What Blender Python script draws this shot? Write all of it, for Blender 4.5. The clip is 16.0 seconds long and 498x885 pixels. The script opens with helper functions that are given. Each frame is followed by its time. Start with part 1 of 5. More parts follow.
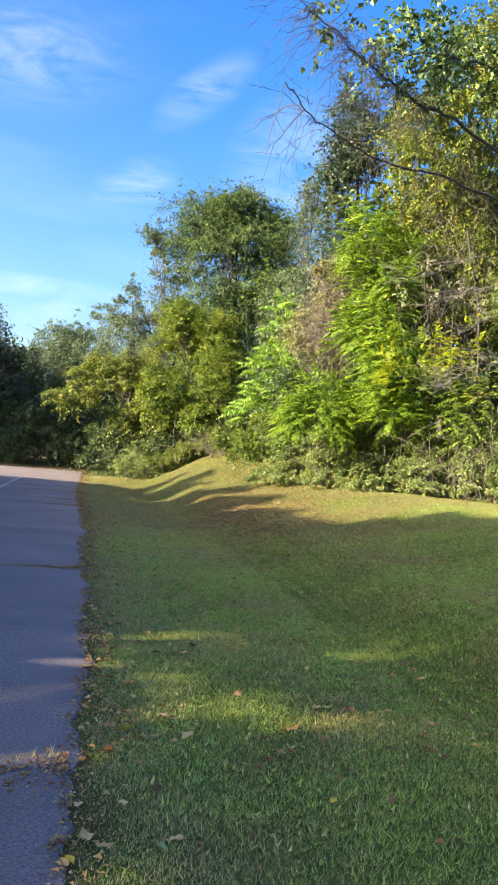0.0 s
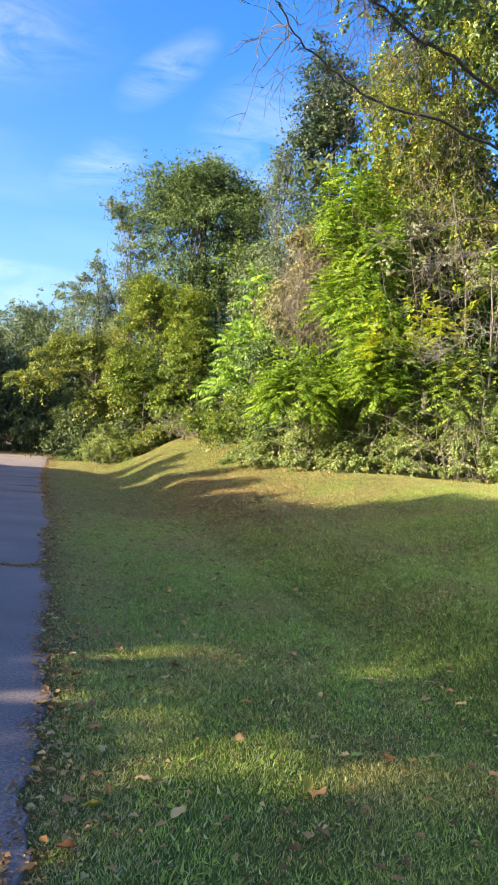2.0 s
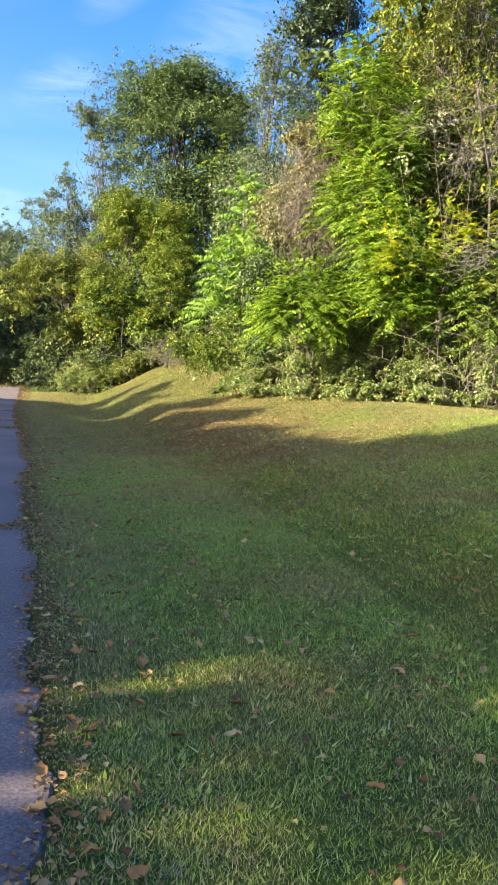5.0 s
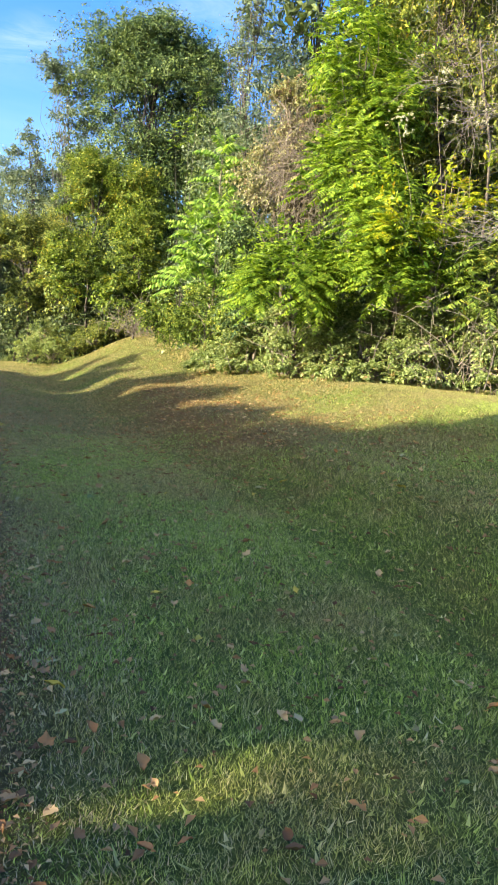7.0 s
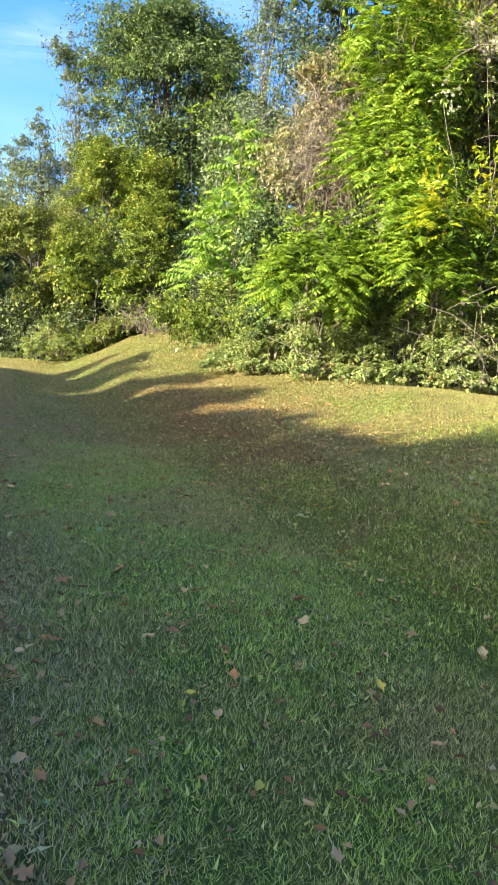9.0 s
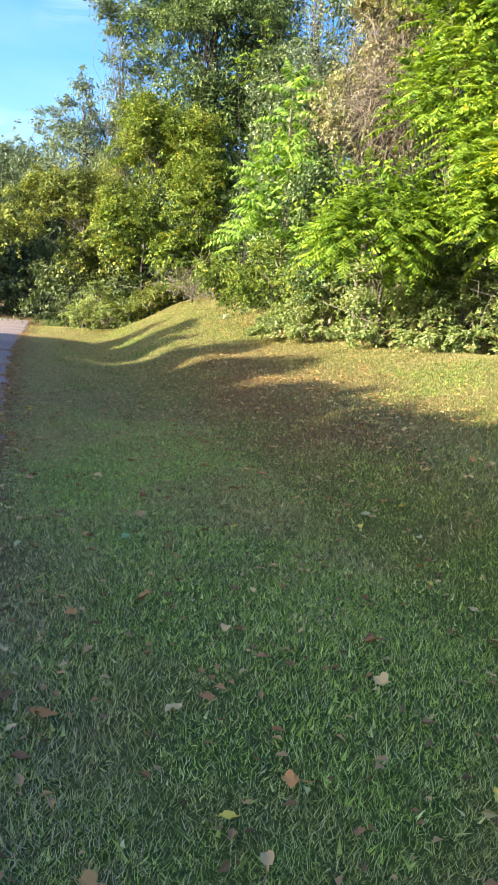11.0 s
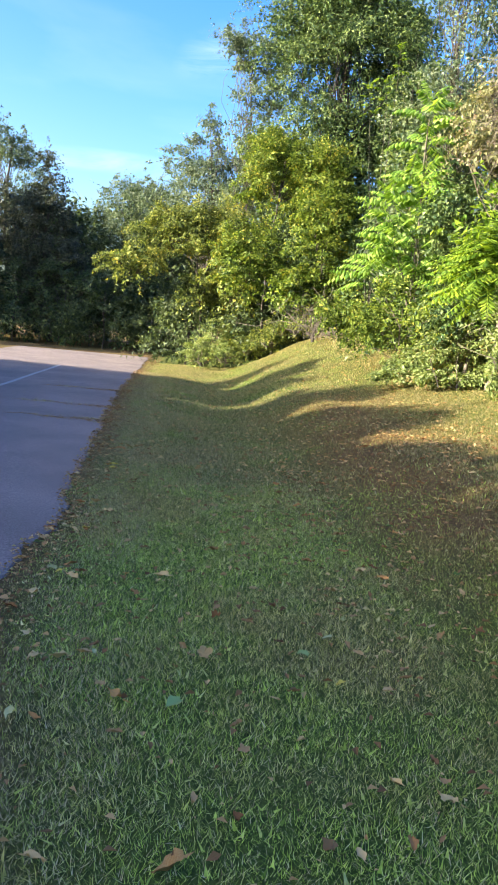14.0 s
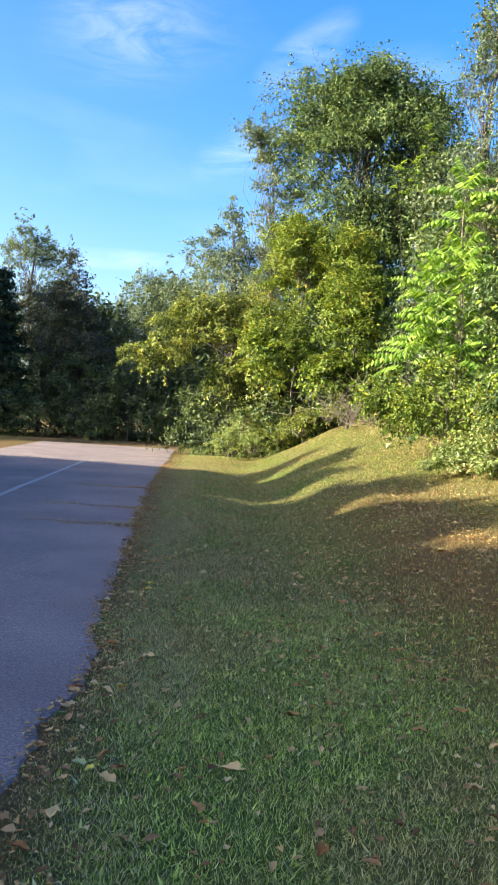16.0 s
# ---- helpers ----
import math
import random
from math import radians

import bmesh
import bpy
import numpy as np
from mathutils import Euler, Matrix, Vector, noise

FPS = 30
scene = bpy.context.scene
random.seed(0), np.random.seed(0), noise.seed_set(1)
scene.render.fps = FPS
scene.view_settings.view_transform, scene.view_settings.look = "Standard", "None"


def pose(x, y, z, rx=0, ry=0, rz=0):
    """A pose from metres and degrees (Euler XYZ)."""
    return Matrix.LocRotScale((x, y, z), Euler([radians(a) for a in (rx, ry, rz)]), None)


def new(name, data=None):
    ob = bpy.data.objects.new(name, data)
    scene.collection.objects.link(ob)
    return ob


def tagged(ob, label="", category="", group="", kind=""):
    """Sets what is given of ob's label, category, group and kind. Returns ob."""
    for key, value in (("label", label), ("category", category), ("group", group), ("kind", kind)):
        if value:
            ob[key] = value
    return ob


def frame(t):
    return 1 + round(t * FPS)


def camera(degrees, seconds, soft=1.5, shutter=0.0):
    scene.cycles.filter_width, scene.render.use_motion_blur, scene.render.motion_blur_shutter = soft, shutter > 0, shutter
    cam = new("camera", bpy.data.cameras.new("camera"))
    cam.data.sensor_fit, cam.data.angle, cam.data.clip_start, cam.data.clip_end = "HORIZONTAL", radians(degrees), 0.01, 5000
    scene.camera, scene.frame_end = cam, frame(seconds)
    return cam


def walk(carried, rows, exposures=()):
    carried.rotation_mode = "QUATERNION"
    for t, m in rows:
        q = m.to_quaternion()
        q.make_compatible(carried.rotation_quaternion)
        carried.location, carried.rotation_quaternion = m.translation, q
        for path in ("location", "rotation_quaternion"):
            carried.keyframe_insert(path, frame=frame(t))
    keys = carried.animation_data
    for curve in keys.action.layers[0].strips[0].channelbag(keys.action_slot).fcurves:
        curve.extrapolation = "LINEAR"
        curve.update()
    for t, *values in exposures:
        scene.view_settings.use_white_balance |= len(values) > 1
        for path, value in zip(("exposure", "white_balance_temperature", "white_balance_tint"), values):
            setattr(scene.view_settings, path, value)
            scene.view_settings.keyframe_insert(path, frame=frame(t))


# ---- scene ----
cam = camera(34.8, 16.0)
METRES, EYE, TILT, LEAN, TURN = 9.934, 1.5, 0.0, 0.0, 1.5
ROWS = [
    (0.0, 0.0, 0.0, 0.0, -0.06, 0.86, -4.17),
    (0.5, -0.0037, 0.0321, -0.0024, 1.7, 0.82, -3.99),
    (1.0, -0.0054, 0.0621, -0.0028, 3.01, 0.41, -4.05),
    (1.5, -0.0133, 0.0935, -0.0034, -2.53, 0.37, -3.91),
    (2.0, -0.0159, 0.1247, -0.0064, -2.31, -0.22, -3.41),
    (2.5, -0.0158, 0.1534, -0.0067, -2.01, -1.6, -3.08),
    (3.0, -0.026, 0.1818, -0.0084, -3.8, -2.59, -3.14),
    (3.5, -0.0349, 0.2143, -0.0116, -3.9, -3.85, -2.62),
    (4.0, -0.0415, 0.2525, -0.0127, -3.59, -4.67, -2.91),
    (6.5, -0.0836, 0.4105, -0.0155, -6.18, -6.24, -3.34),
    (7.0, -0.0843, 0.4422, -0.0151, -6.94, -6.96, -4.39),
    (7.5, -0.0897, 0.4761, -0.0157, -7.94, -7.23, -5.41),
    (8.0, -0.0951, 0.5097, -0.0145, -7.9, -7.31, -4.94),
    (8.5, -0.0937, 0.5437, -0.0133, -6.19, -7.27, -4.5),
    (9.0, -0.0949, 0.576, -0.0149, -6.25, -7.19, -4.76),
    (9.5, -0.0961, 0.6055, -0.0153, -6.5, -7.66, -4.26),
    (10.0, -0.0906, 0.6296, -0.0152, -4.59, -8.5, -4.13),
    (12.5, -0.0822, 0.7674, -0.0142, -0.47, -10.91, -3.97),
    (13.0, -0.07, 0.7936, -0.0136, 3.38, -10.42, -5.24),
    (13.5, -0.0683, 0.819, -0.0121, 5.9, -9.61, -6.54),
    (14.0, -0.0789, 0.8486, -0.0081, 6.23, -7.96, -4.75),
    (14.5, -0.0857, 0.8802, -0.0081, 6.5, -6.14, -4.12),
    (15.0, -0.0957, 0.9094, -0.0067, 6.45, -4.76, -4.04),
    (15.5, -0.1149, 0.9392, -0.004, 6.57, -3.08, -3.61),
    (16.0, -0.125, 0.972, -0.0055, 7.71, -1.81, -2.96),
]
walk(cam, [(t, pose(0, 0, EYE, TILT, LEAN, TURN) @ pose(METRES * x, METRES * y, METRES * z, 90 + pitch, roll, yaw)) for t, x, y, z, yaw, pitch, roll in ROWS],
     exposures=((0.0, 2.16, 6950, 10), (4.0, 2.10, 6900, 10), (7.0, 2.27, 6800, 10), (9.0, 2.38, 6750, 10), (13.0, 2.42, 6550, 10), (14.0, 2.40, 6600, 10), (16.0, 2.27, 6700, 10)))

# ---- light ----
SUN_DIR = Vector((0.846, 0.395, -0.358)).normalized()      # the way the light travels
SUN_ELEV = math.asin(-SUN_DIR.z)
sun_data = bpy.data.lights.new("sun", "SUN")
sun_data.energy, sun_data.angle, sun_data.color = 3.9, radians(0.9), (1.0, 0.89, 0.71)
sun = new("sun", sun_data)
sun.matrix_world = Matrix.Translation((-30, -20, 20)) @ SUN_DIR.to_track_quat("-Z", "Y").to_matrix().to_4x4()

world = bpy.data.worlds.new("sky")
scene.world = world
world.use_nodes = True
wn, wl = world.node_tree.nodes, world.node_tree.links
wn.clear()
w_out = wn.new("ShaderNodeOutputWorld")
w_bg = wn.new("ShaderNodeBackground")
w_sky = wn.new("ShaderNodeTexSky")
w_sky.sky_type, w_sky.sun_disc = "NISHITA", False
w_sky.sun_elevation, w_sky.sun_rotation = SUN_ELEV, math.atan2(-SUN_DIR.x, -SUN_DIR.y)
w_sky.air_density, w_sky.dust_density, w_sky.ozone_density = 1.0, 3.4, 3.0
w_hsv = wn.new("ShaderNodeHueSaturation")
w_hsv.inputs["Saturation"].default_value, w_hsv.inputs["Hue"].default_value = 1.41, 0.515
w_tc = wn.new("ShaderNodeTexCoord")
w_map = wn.new("ShaderNodeMapping")
w_map.inputs["Rotation"].default_value = (0.0, radians(24), radians(20))
w_map.inputs["Scale"].default_value = (1.3, 2.2, 6.0)
w_noise = wn.new("ShaderNodeTexNoise")
w_noise.inputs["Scale"].default_value, w_noise.inputs["Detail"].default_value = 1.6, 7.0
w_noise.inputs["Roughness"].default_value, w_noise.inputs["Distortion"].default_value = 0.5, 0.4
w_ramp = wn.new("ShaderNodeValToRGB")
w_ramp.color_ramp.elements[0].position, w_ramp.color_ramp.elements[1].position = 0.56, 0.86
w_ramp.color_ramp.elements[1].color = (0.6, 0.6, 0.6, 1)
w_mix = wn.new("ShaderNodeMixRGB")
w_pale = wn.new("ShaderNodeHueSaturation")        # thin cirrus takes its light from the sky behind it
w_pale.inputs["Saturation"].default_value, w_pale.inputs["Value"].default_value = 0.40, 1.22
wl.new(w_sky.outputs[0], w_pale.inputs["Color"])
wl.new(w_pale.outputs["Color"], w_mix.inputs["Color2"])
wl.new(w_sky.outputs[0], w_hsv.inputs["Color"])
wl.new(w_tc.outputs["Generated"], w_map.inputs["Vector"])
wl.new(w_map.outputs[0], w_noise.inputs["Vector"])
wl.new(w_noise.outputs["Fac"], w_ramp.inputs["Fac"])
CLOUDS = [        # middle, long axis, short axis, half length, half width, density
    ((-0.104, 0.905, 0.413), (0.822, -0.155, 0.548), (0.56, 0.397, -0.727), 0.052, 0.018, 0.75),
    ((-0.181, 0.934, 0.308), (0.918, 0.048, 0.394), (0.354, 0.354, -0.866), 0.042, 0.021, 0.7),
    ((-0.315, 0.931, 0.182), (0.947, 0.32, 0.005), (-0.054, 0.174, -0.983), 0.109, 0.009, 0.65),
    ((-0.279, 0.863, 0.421), (0.96, 0.252, 0.119), (-0.004, 0.438, -0.899), 0.093, 0.043, 0.35),
    ((0.007, 0.938, 0.348), (0.863, -0.181, 0.472), (0.506, 0.297, -0.81), 0.066, 0.05, 0.8),
    ((-0.274, 0.949, 0.154), (0.943, 0.235, 0.235), (0.187, 0.21, -0.96), 0.04, 0.01, 0.5),
    ((-0.296, 0.854, 0.428), (0.937, 0.347, -0.044), (-0.186, 0.388, -0.903), 0.065, 0.028, 0.45),
]


def dot_node(a, vec):
    d = wn.new("ShaderNodeVectorMath")
    d.operation = "DOT_PRODUCT"
    d.inputs[1].default_value = vec
    wl.new(a, d.inputs[0])
    return d.outputs["Value"]


def math_node(op, a, b, clamp=False):
    m = wn.new("ShaderNodeMath")
    m.operation, m.use_clamp = op, clamp
    for k, x in enumerate((a, b)):
        if isinstance(x, (int, float)):
            m.inputs[k].default_value = x
        else:
            wl.new(x, m.inputs[k])
    return m.outputs[0]


# wisps of cirrus: stretched noise inside soft ellipses
w_fine = wn.new("ShaderNodeTexNoise")
w_fine.inputs["Scale"].default_value, w_fine.inputs["Detail"].default_value, w_fine.inputs["Roughness"].default_value = 5.0, 9.0, 0.62
w_fine.inputs["Distortion"].default_value = 1.2
wl.new(w_map.outputs[0], w_fine.inputs["Vector"])
w_tex = math_node("MULTIPLY", math_node("SUBTRACT", w_fine.outputs["Fac"], 0.33, True), 2.4, True)
cover = math_node("MULTIPLY", w_ramp.outputs["Color"], 0.22)
for mid, ax_u, ax_v, half, wide, dense in CLOUDS:
    a = math_node("DIVIDE", dot_node(w_tc.outputs["Generated"], ax_u), half * 1.5)
    b = math_node("DIVIDE", dot_node(w_tc.outputs["Generated"], ax_v), wide * 1.7)
    off_a = sum(p * q for p, q in zip(mid, ax_u)) / (half * 1.5)
    off_b = sum(p * q for p, q in zip(mid, ax_v)) / (wide * 1.7)
    a, b = math_node("SUBTRACT", a, off_a), math_node("SUBTRACT", b, off_b)
    r2 = math_node("ADD", math_node("MULTIPLY", a, a), math_node("MULTIPLY", b, b))
    fall = math_node("POWER", math_node("SUBTRACT", 1.0, r2, True), 1.3)
    front = math_node("GREATER_THAN", dot_node(w_tc.outputs["Generated"], mid), 0.5)
    cover = math_node("ADD", cover, math_node("MULTIPLY", math_node("MULTIPLY", fall, w_tex), math_node("MULTIPLY", front, 0.5 * dense)), True)
wl.new(cover, w_mix.inputs["Fac"])
wl.new(w_hsv.outputs["Color"], w_mix.inputs["Color1"])
wl.new(w_mix.outputs["Color"], w_bg.inputs["Color"])
w_bg.inputs["Strength"].default_value = 0.113
wl.new(w_bg.outputs[0], w_out.inputs["Surface"])


# ---- materials ----
def material(name):
    m = bpy.data.materials.new(name)
    m.use_nodes = True
    m.node_tree.nodes.clear()
    n, l = m.node_tree.nodes, m.node_tree.links
    return m, n, l, n.new("ShaderNodeOutputMaterial")


def ramp(n, stops):
    r = n.new("ShaderNodeValToRGB")
    e = r.color_ramp.elements
    while len(e) < len(stops):
        e.new(0.5)
    for el, (p, c) in zip(e, stops):
        el.position, el.color = p, (*c, 1)
    return r


def noise_node(n, l, scale, detail=4.0, rough=0.55, coord="Object", space=None):
    tc = n.new("ShaderNodeTexCoord")
    t = n.new("ShaderNodeTexNoise")
    t.inputs["Scale"].default_value, t.inputs["Detail"].default_value, t.inputs["Roughness"].default_value = scale, detail, rough
    l.new(tc.outputs[coord], t.inputs["Vector"])
    return t


def leaf_material(name, dark, mid, light, odd=None, odd_share=0.06, translucent=0.4, rough=0.45, patch=0.9):
    """Leaves: each differs by its own random number, and the crown by patches about a metre wide."""
    m, n, l, out = material(name)
    geo = n.new("ShaderNodeNewGeometry")
    stops = [(0.0, dark), (0.5, mid), (1.0 - odd_share if odd else 1.0, light)]
    if odd:
        stops.append((1.0, odd))
    r = ramp(n, stops)
    big = noise_node(n, l, patch, 3.0)
    add = n.new("ShaderNodeMath")
    add.operation = "MULTIPLY_ADD"
    add.inputs[1].default_value, add.inputs[2].default_value = 0.9, -0.45
    l.new(big.outputs["Fac"], add.inputs[0])
    s = n.new("ShaderNodeMath")
    s.operation = "ADD"
    s.use_clamp = True
    l.new(geo.outputs["Random Per Island"], s.inputs[0])
    l.new(add.outputs[0], s.inputs[1])
    l.new(s.outputs[0], r.inputs["Fac"])
    b = n.new("ShaderNodeBsdfPrincipled")
    b.inputs["Roughness"].default_value = rough
    b.inputs["Specular IOR Level"].default_value = 0.26
    t = n.new("ShaderNodeBsdfTranslucent")
    mix = n.new("ShaderNodeMixShader")
    mix.inputs["Fac"].default_value = translucent
    l.new(r.outputs["Color"], b.inputs["Base Color"])
    warm = n.new("ShaderNodeMixRGB")
    warm.blend_type = "MULTIPLY"
    warm.inputs["Fac"].default_value = 1.0
    warm.inputs["Color2"].default_value = (1.25, 1.2, 0.5, 1)
    l.new(r.outputs["Color"], warm.inputs["Color1"])
    l.new(warm.outputs["Color"], t.inputs["Color"])
    l.new(b.outputs[0], mix.inputs[1])
    l.new(t.outputs[0], mix.inputs[2])
    l.new(mix.outputs[0], out.inputs["Surface"])
    return m


def bark_material(name, dark, light, scale=9.0):
    m, n, l, out = material(name)
    t = noise_node(n, l, scale, 6.0, 0.65)
    r = ramp(n, [(0.3, dark), (0.7, light)])
    b = n.new("ShaderNodeBsdfPrincipled")
    b.inputs["Roughness"].default_value = 0.9
    bump = n.new("ShaderNodeBump")
    bump.inputs["Strength"].default_value, bump.inputs["Distance"].default_value = 0.6, 0.02
    l.new(t.outputs["Fac"], r.inputs["Fac"])
    l.new(r.outputs["Color"], b.inputs["Base Color"])
    l.new(t.outputs["Fac"], bump.inputs["Height"])
    l.new(bump.outputs[0], b.inputs["Normal"])
    l.new(b.outputs[0], out.inputs["Surface"])
    return m


M_SUMAC = leaf_material("sumac_leaf", (0.035, 0.085, 0.01), (0.16, 0.27, 0.027), (0.33, 0.435, 0.052), None, 0, 0.4)
M_AIL = leaf_material("ailanthus_leaf", (0.05, 0.12, 0.017), (0.17, 0.30, 0.042), (0.34, 0.48, 0.10), None, 0, 0.36, 0.42)
M_YELLOW = leaf_material("yellowing_leaf", (0.14, 0.22, 0.012), (0.26, 0.33, 0.018), (0.42, 0.40, 0.02), (0.5, 0.34, 0.03), 0.08, 0.42)
M_BUSH = leaf_material("bush_leaf", (0.035, 0.07, 0.012), (0.13, 0.195, 0.03), (0.275, 0.34, 0.062), (0.42, 0.38, 0.06), 0.05, 0.3)
M_OLIVE = leaf_material("olive_leaf", (0.04, 0.065, 0.018), (0.155, 0.20, 0.045), (0.33, 0.37, 0.105), (0.42, 0.36, 0.06), 0.07, 0.3)
M_LIME = leaf_material("yellow_green_leaf", (0.05, 0.08, 0.012), (0.135, 0.175, 0.026), (0.275, 0.30, 0.055), (0.42, 0.33, 0.05), 0.03, 0.32)
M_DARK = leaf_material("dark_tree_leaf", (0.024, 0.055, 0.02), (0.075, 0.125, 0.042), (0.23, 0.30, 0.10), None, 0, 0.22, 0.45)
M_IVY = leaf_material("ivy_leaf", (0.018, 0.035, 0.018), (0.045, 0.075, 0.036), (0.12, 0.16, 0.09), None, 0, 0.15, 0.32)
M_GREY = leaf_material("grey_leaf", (0.05, 0.085, 0.05), (0.12, 0.165, 0.095), (0.23, 0.28, 0.17), None, 0, 0.28)
M_VINE = leaf_material("vine_leaf", (0.09, 0.095, 0.045), (0.20, 0.205, 0.10), (0.36, 0.36, 0.19), (0.24, 0.16, 0.11), 0.15, 0.33)
M_HEDGE = leaf_material("bramble_leaf", (0.10, 0.145, 0.045), (0.22, 0.285, 0.095), (0.375, 0.43, 0.18), (0.40, 0.28, 0.14), 0.06, 0.32)
M_CONIFER = leaf_material("conifer_needle", (0.010, 0.028, 0.016), (0.02, 0.045, 0.024), (0.035, 0.07, 0.035), None, 0, 0.15, 0.55)
# shade of the far woods is partly put into these two leaf colours
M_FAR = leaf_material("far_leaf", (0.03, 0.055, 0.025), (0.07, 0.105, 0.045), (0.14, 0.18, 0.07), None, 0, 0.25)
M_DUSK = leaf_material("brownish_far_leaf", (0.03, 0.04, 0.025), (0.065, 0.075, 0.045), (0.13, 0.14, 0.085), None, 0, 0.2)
M_SHADE = leaf_material("shade_tree_leaf", (0.12, 0.17, 0.05), (0.20, 0.27, 0.08), (0.28, 0.33, 0.11), None, 0, 0.65)
M_STRAW = leaf_material("dry_grass", (0.20, 0.17, 0.065), (0.38, 0.33, 0.15), (0.56, 0.48, 0.26), None, 0, 0.3, 0.6)
M_EDGE = leaf_material("brown_edge_grass", (0.17, 0.135, 0.06), (0.40, 0.33, 0.17), (0.62, 0.52, 0.30), (0.24, 0.28, 0.08), 0.1, 0.2, 0.8, 2.0)
M_THATCH = leaf_material("thatch", (0.10, 0.06, 0.022), (0.21, 0.14, 0.055), (0.35, 0.26, 0.12), None, 0, 0.2, 0.8, 2.0)
M_FLOWER = leaf_material("flower_plume", (0.28, 0.30, 0.16), (0.42, 0.42, 0.28), (0.55, 0.54, 0.42), None, 0, 0.3, 0.7)
M_BARK = bark_material("bark", (0.035, 0.03, 0.026), (0.11, 0.092, 0.075))
M_DARKTWIG = bark_material("dark_twig", (0.03, 0.024, 0.024), (0.085, 0.066, 0.062))
M_DEAD = bark_material("dead_wood", (0.08, 0.068, 0.06), (0.25, 0.215, 0.19))
M_TWIG = bark_material("twig", (0.09, 0.075, 0.058), (0.24, 0.20, 0.16))


def ground_material():
    m, n, l, out = material("lawn_soil")
    a = noise_node(n, l, 0.55, 5.0, 0.6)
    f = noise_node(n, l, 38.0, 6.0, 0.7)
    r1 = ramp(n, [(0.35, (0.09, 0.135, 0.026)), (0.55, (0.12, 0.15, 0.034)), (0.72, (0.17, 0.15, 0.052))])
    r2 = ramp(n, [(0.3, (0.5, 0.5, 0.5)), (0.7, (1.25, 1.25, 1.2))])
    mul = n.new("ShaderNodeMixRGB")
    mul.blend_type = "MULTIPLY"
    mul.inputs["Fac"].default_value = 1.0
    b = n.new("ShaderNodeBsdfPrincipled")
    b.inputs["Roughness"].default_value = 0.95
    b.inputs["Specular IOR Level"].default_value = 0.1
    bump = n.new("ShaderNodeBump")
    bump.inputs["Strength"].default_value, bump.inputs["Distance"].default_value = 0.9, 0.05
    l.new(a.outputs["Fac"], r1.inputs["Fac"])
    l.new(f.outputs["Fac"], r2.inputs["Fac"])
    l.new(r1.outputs["Color"], mul.inputs["Color1"])
    l.new(r2.outputs["Color"], mul.inputs["Color2"])
    bare = n.new("ShaderNodeAttribute")
    bare.attribute_name = "bare_soil"
    edge = n.new("ShaderNodeMath")
    edge.operation, edge.use_clamp = "MULTIPLY", True
    soil = ramp(n, [(0.3, (0.085, 0.055, 0.022)), (0.55, (0.17, 0.115, 0.048)), (0.75, (0.29, 0.21, 0.10))])
    over = n.new("ShaderNodeMixRGB")
    l.new(f.outputs["Fac"], soil.inputs["Fac"])
    l.new(bare.outputs["Fac"], edge.inputs[0])
    edge.inputs[1].default_value = 1.3
    l.new(edge.outputs[0], over.inputs["Fac"])
    l.new(mul.outputs["Color"], over.inputs["Color1"])
    l.new(soil.outputs["Color"], over.inputs["Color2"])
    l.new(over.outputs["Color"], b.inputs["Base Color"])
    l.new(f.outputs["Fac"], bump.inputs["Height"])
    l.new(bump.outputs[0], b.inputs["Normal"])
    l.new(b.outputs[0], out.inputs["Surface"])
    return m


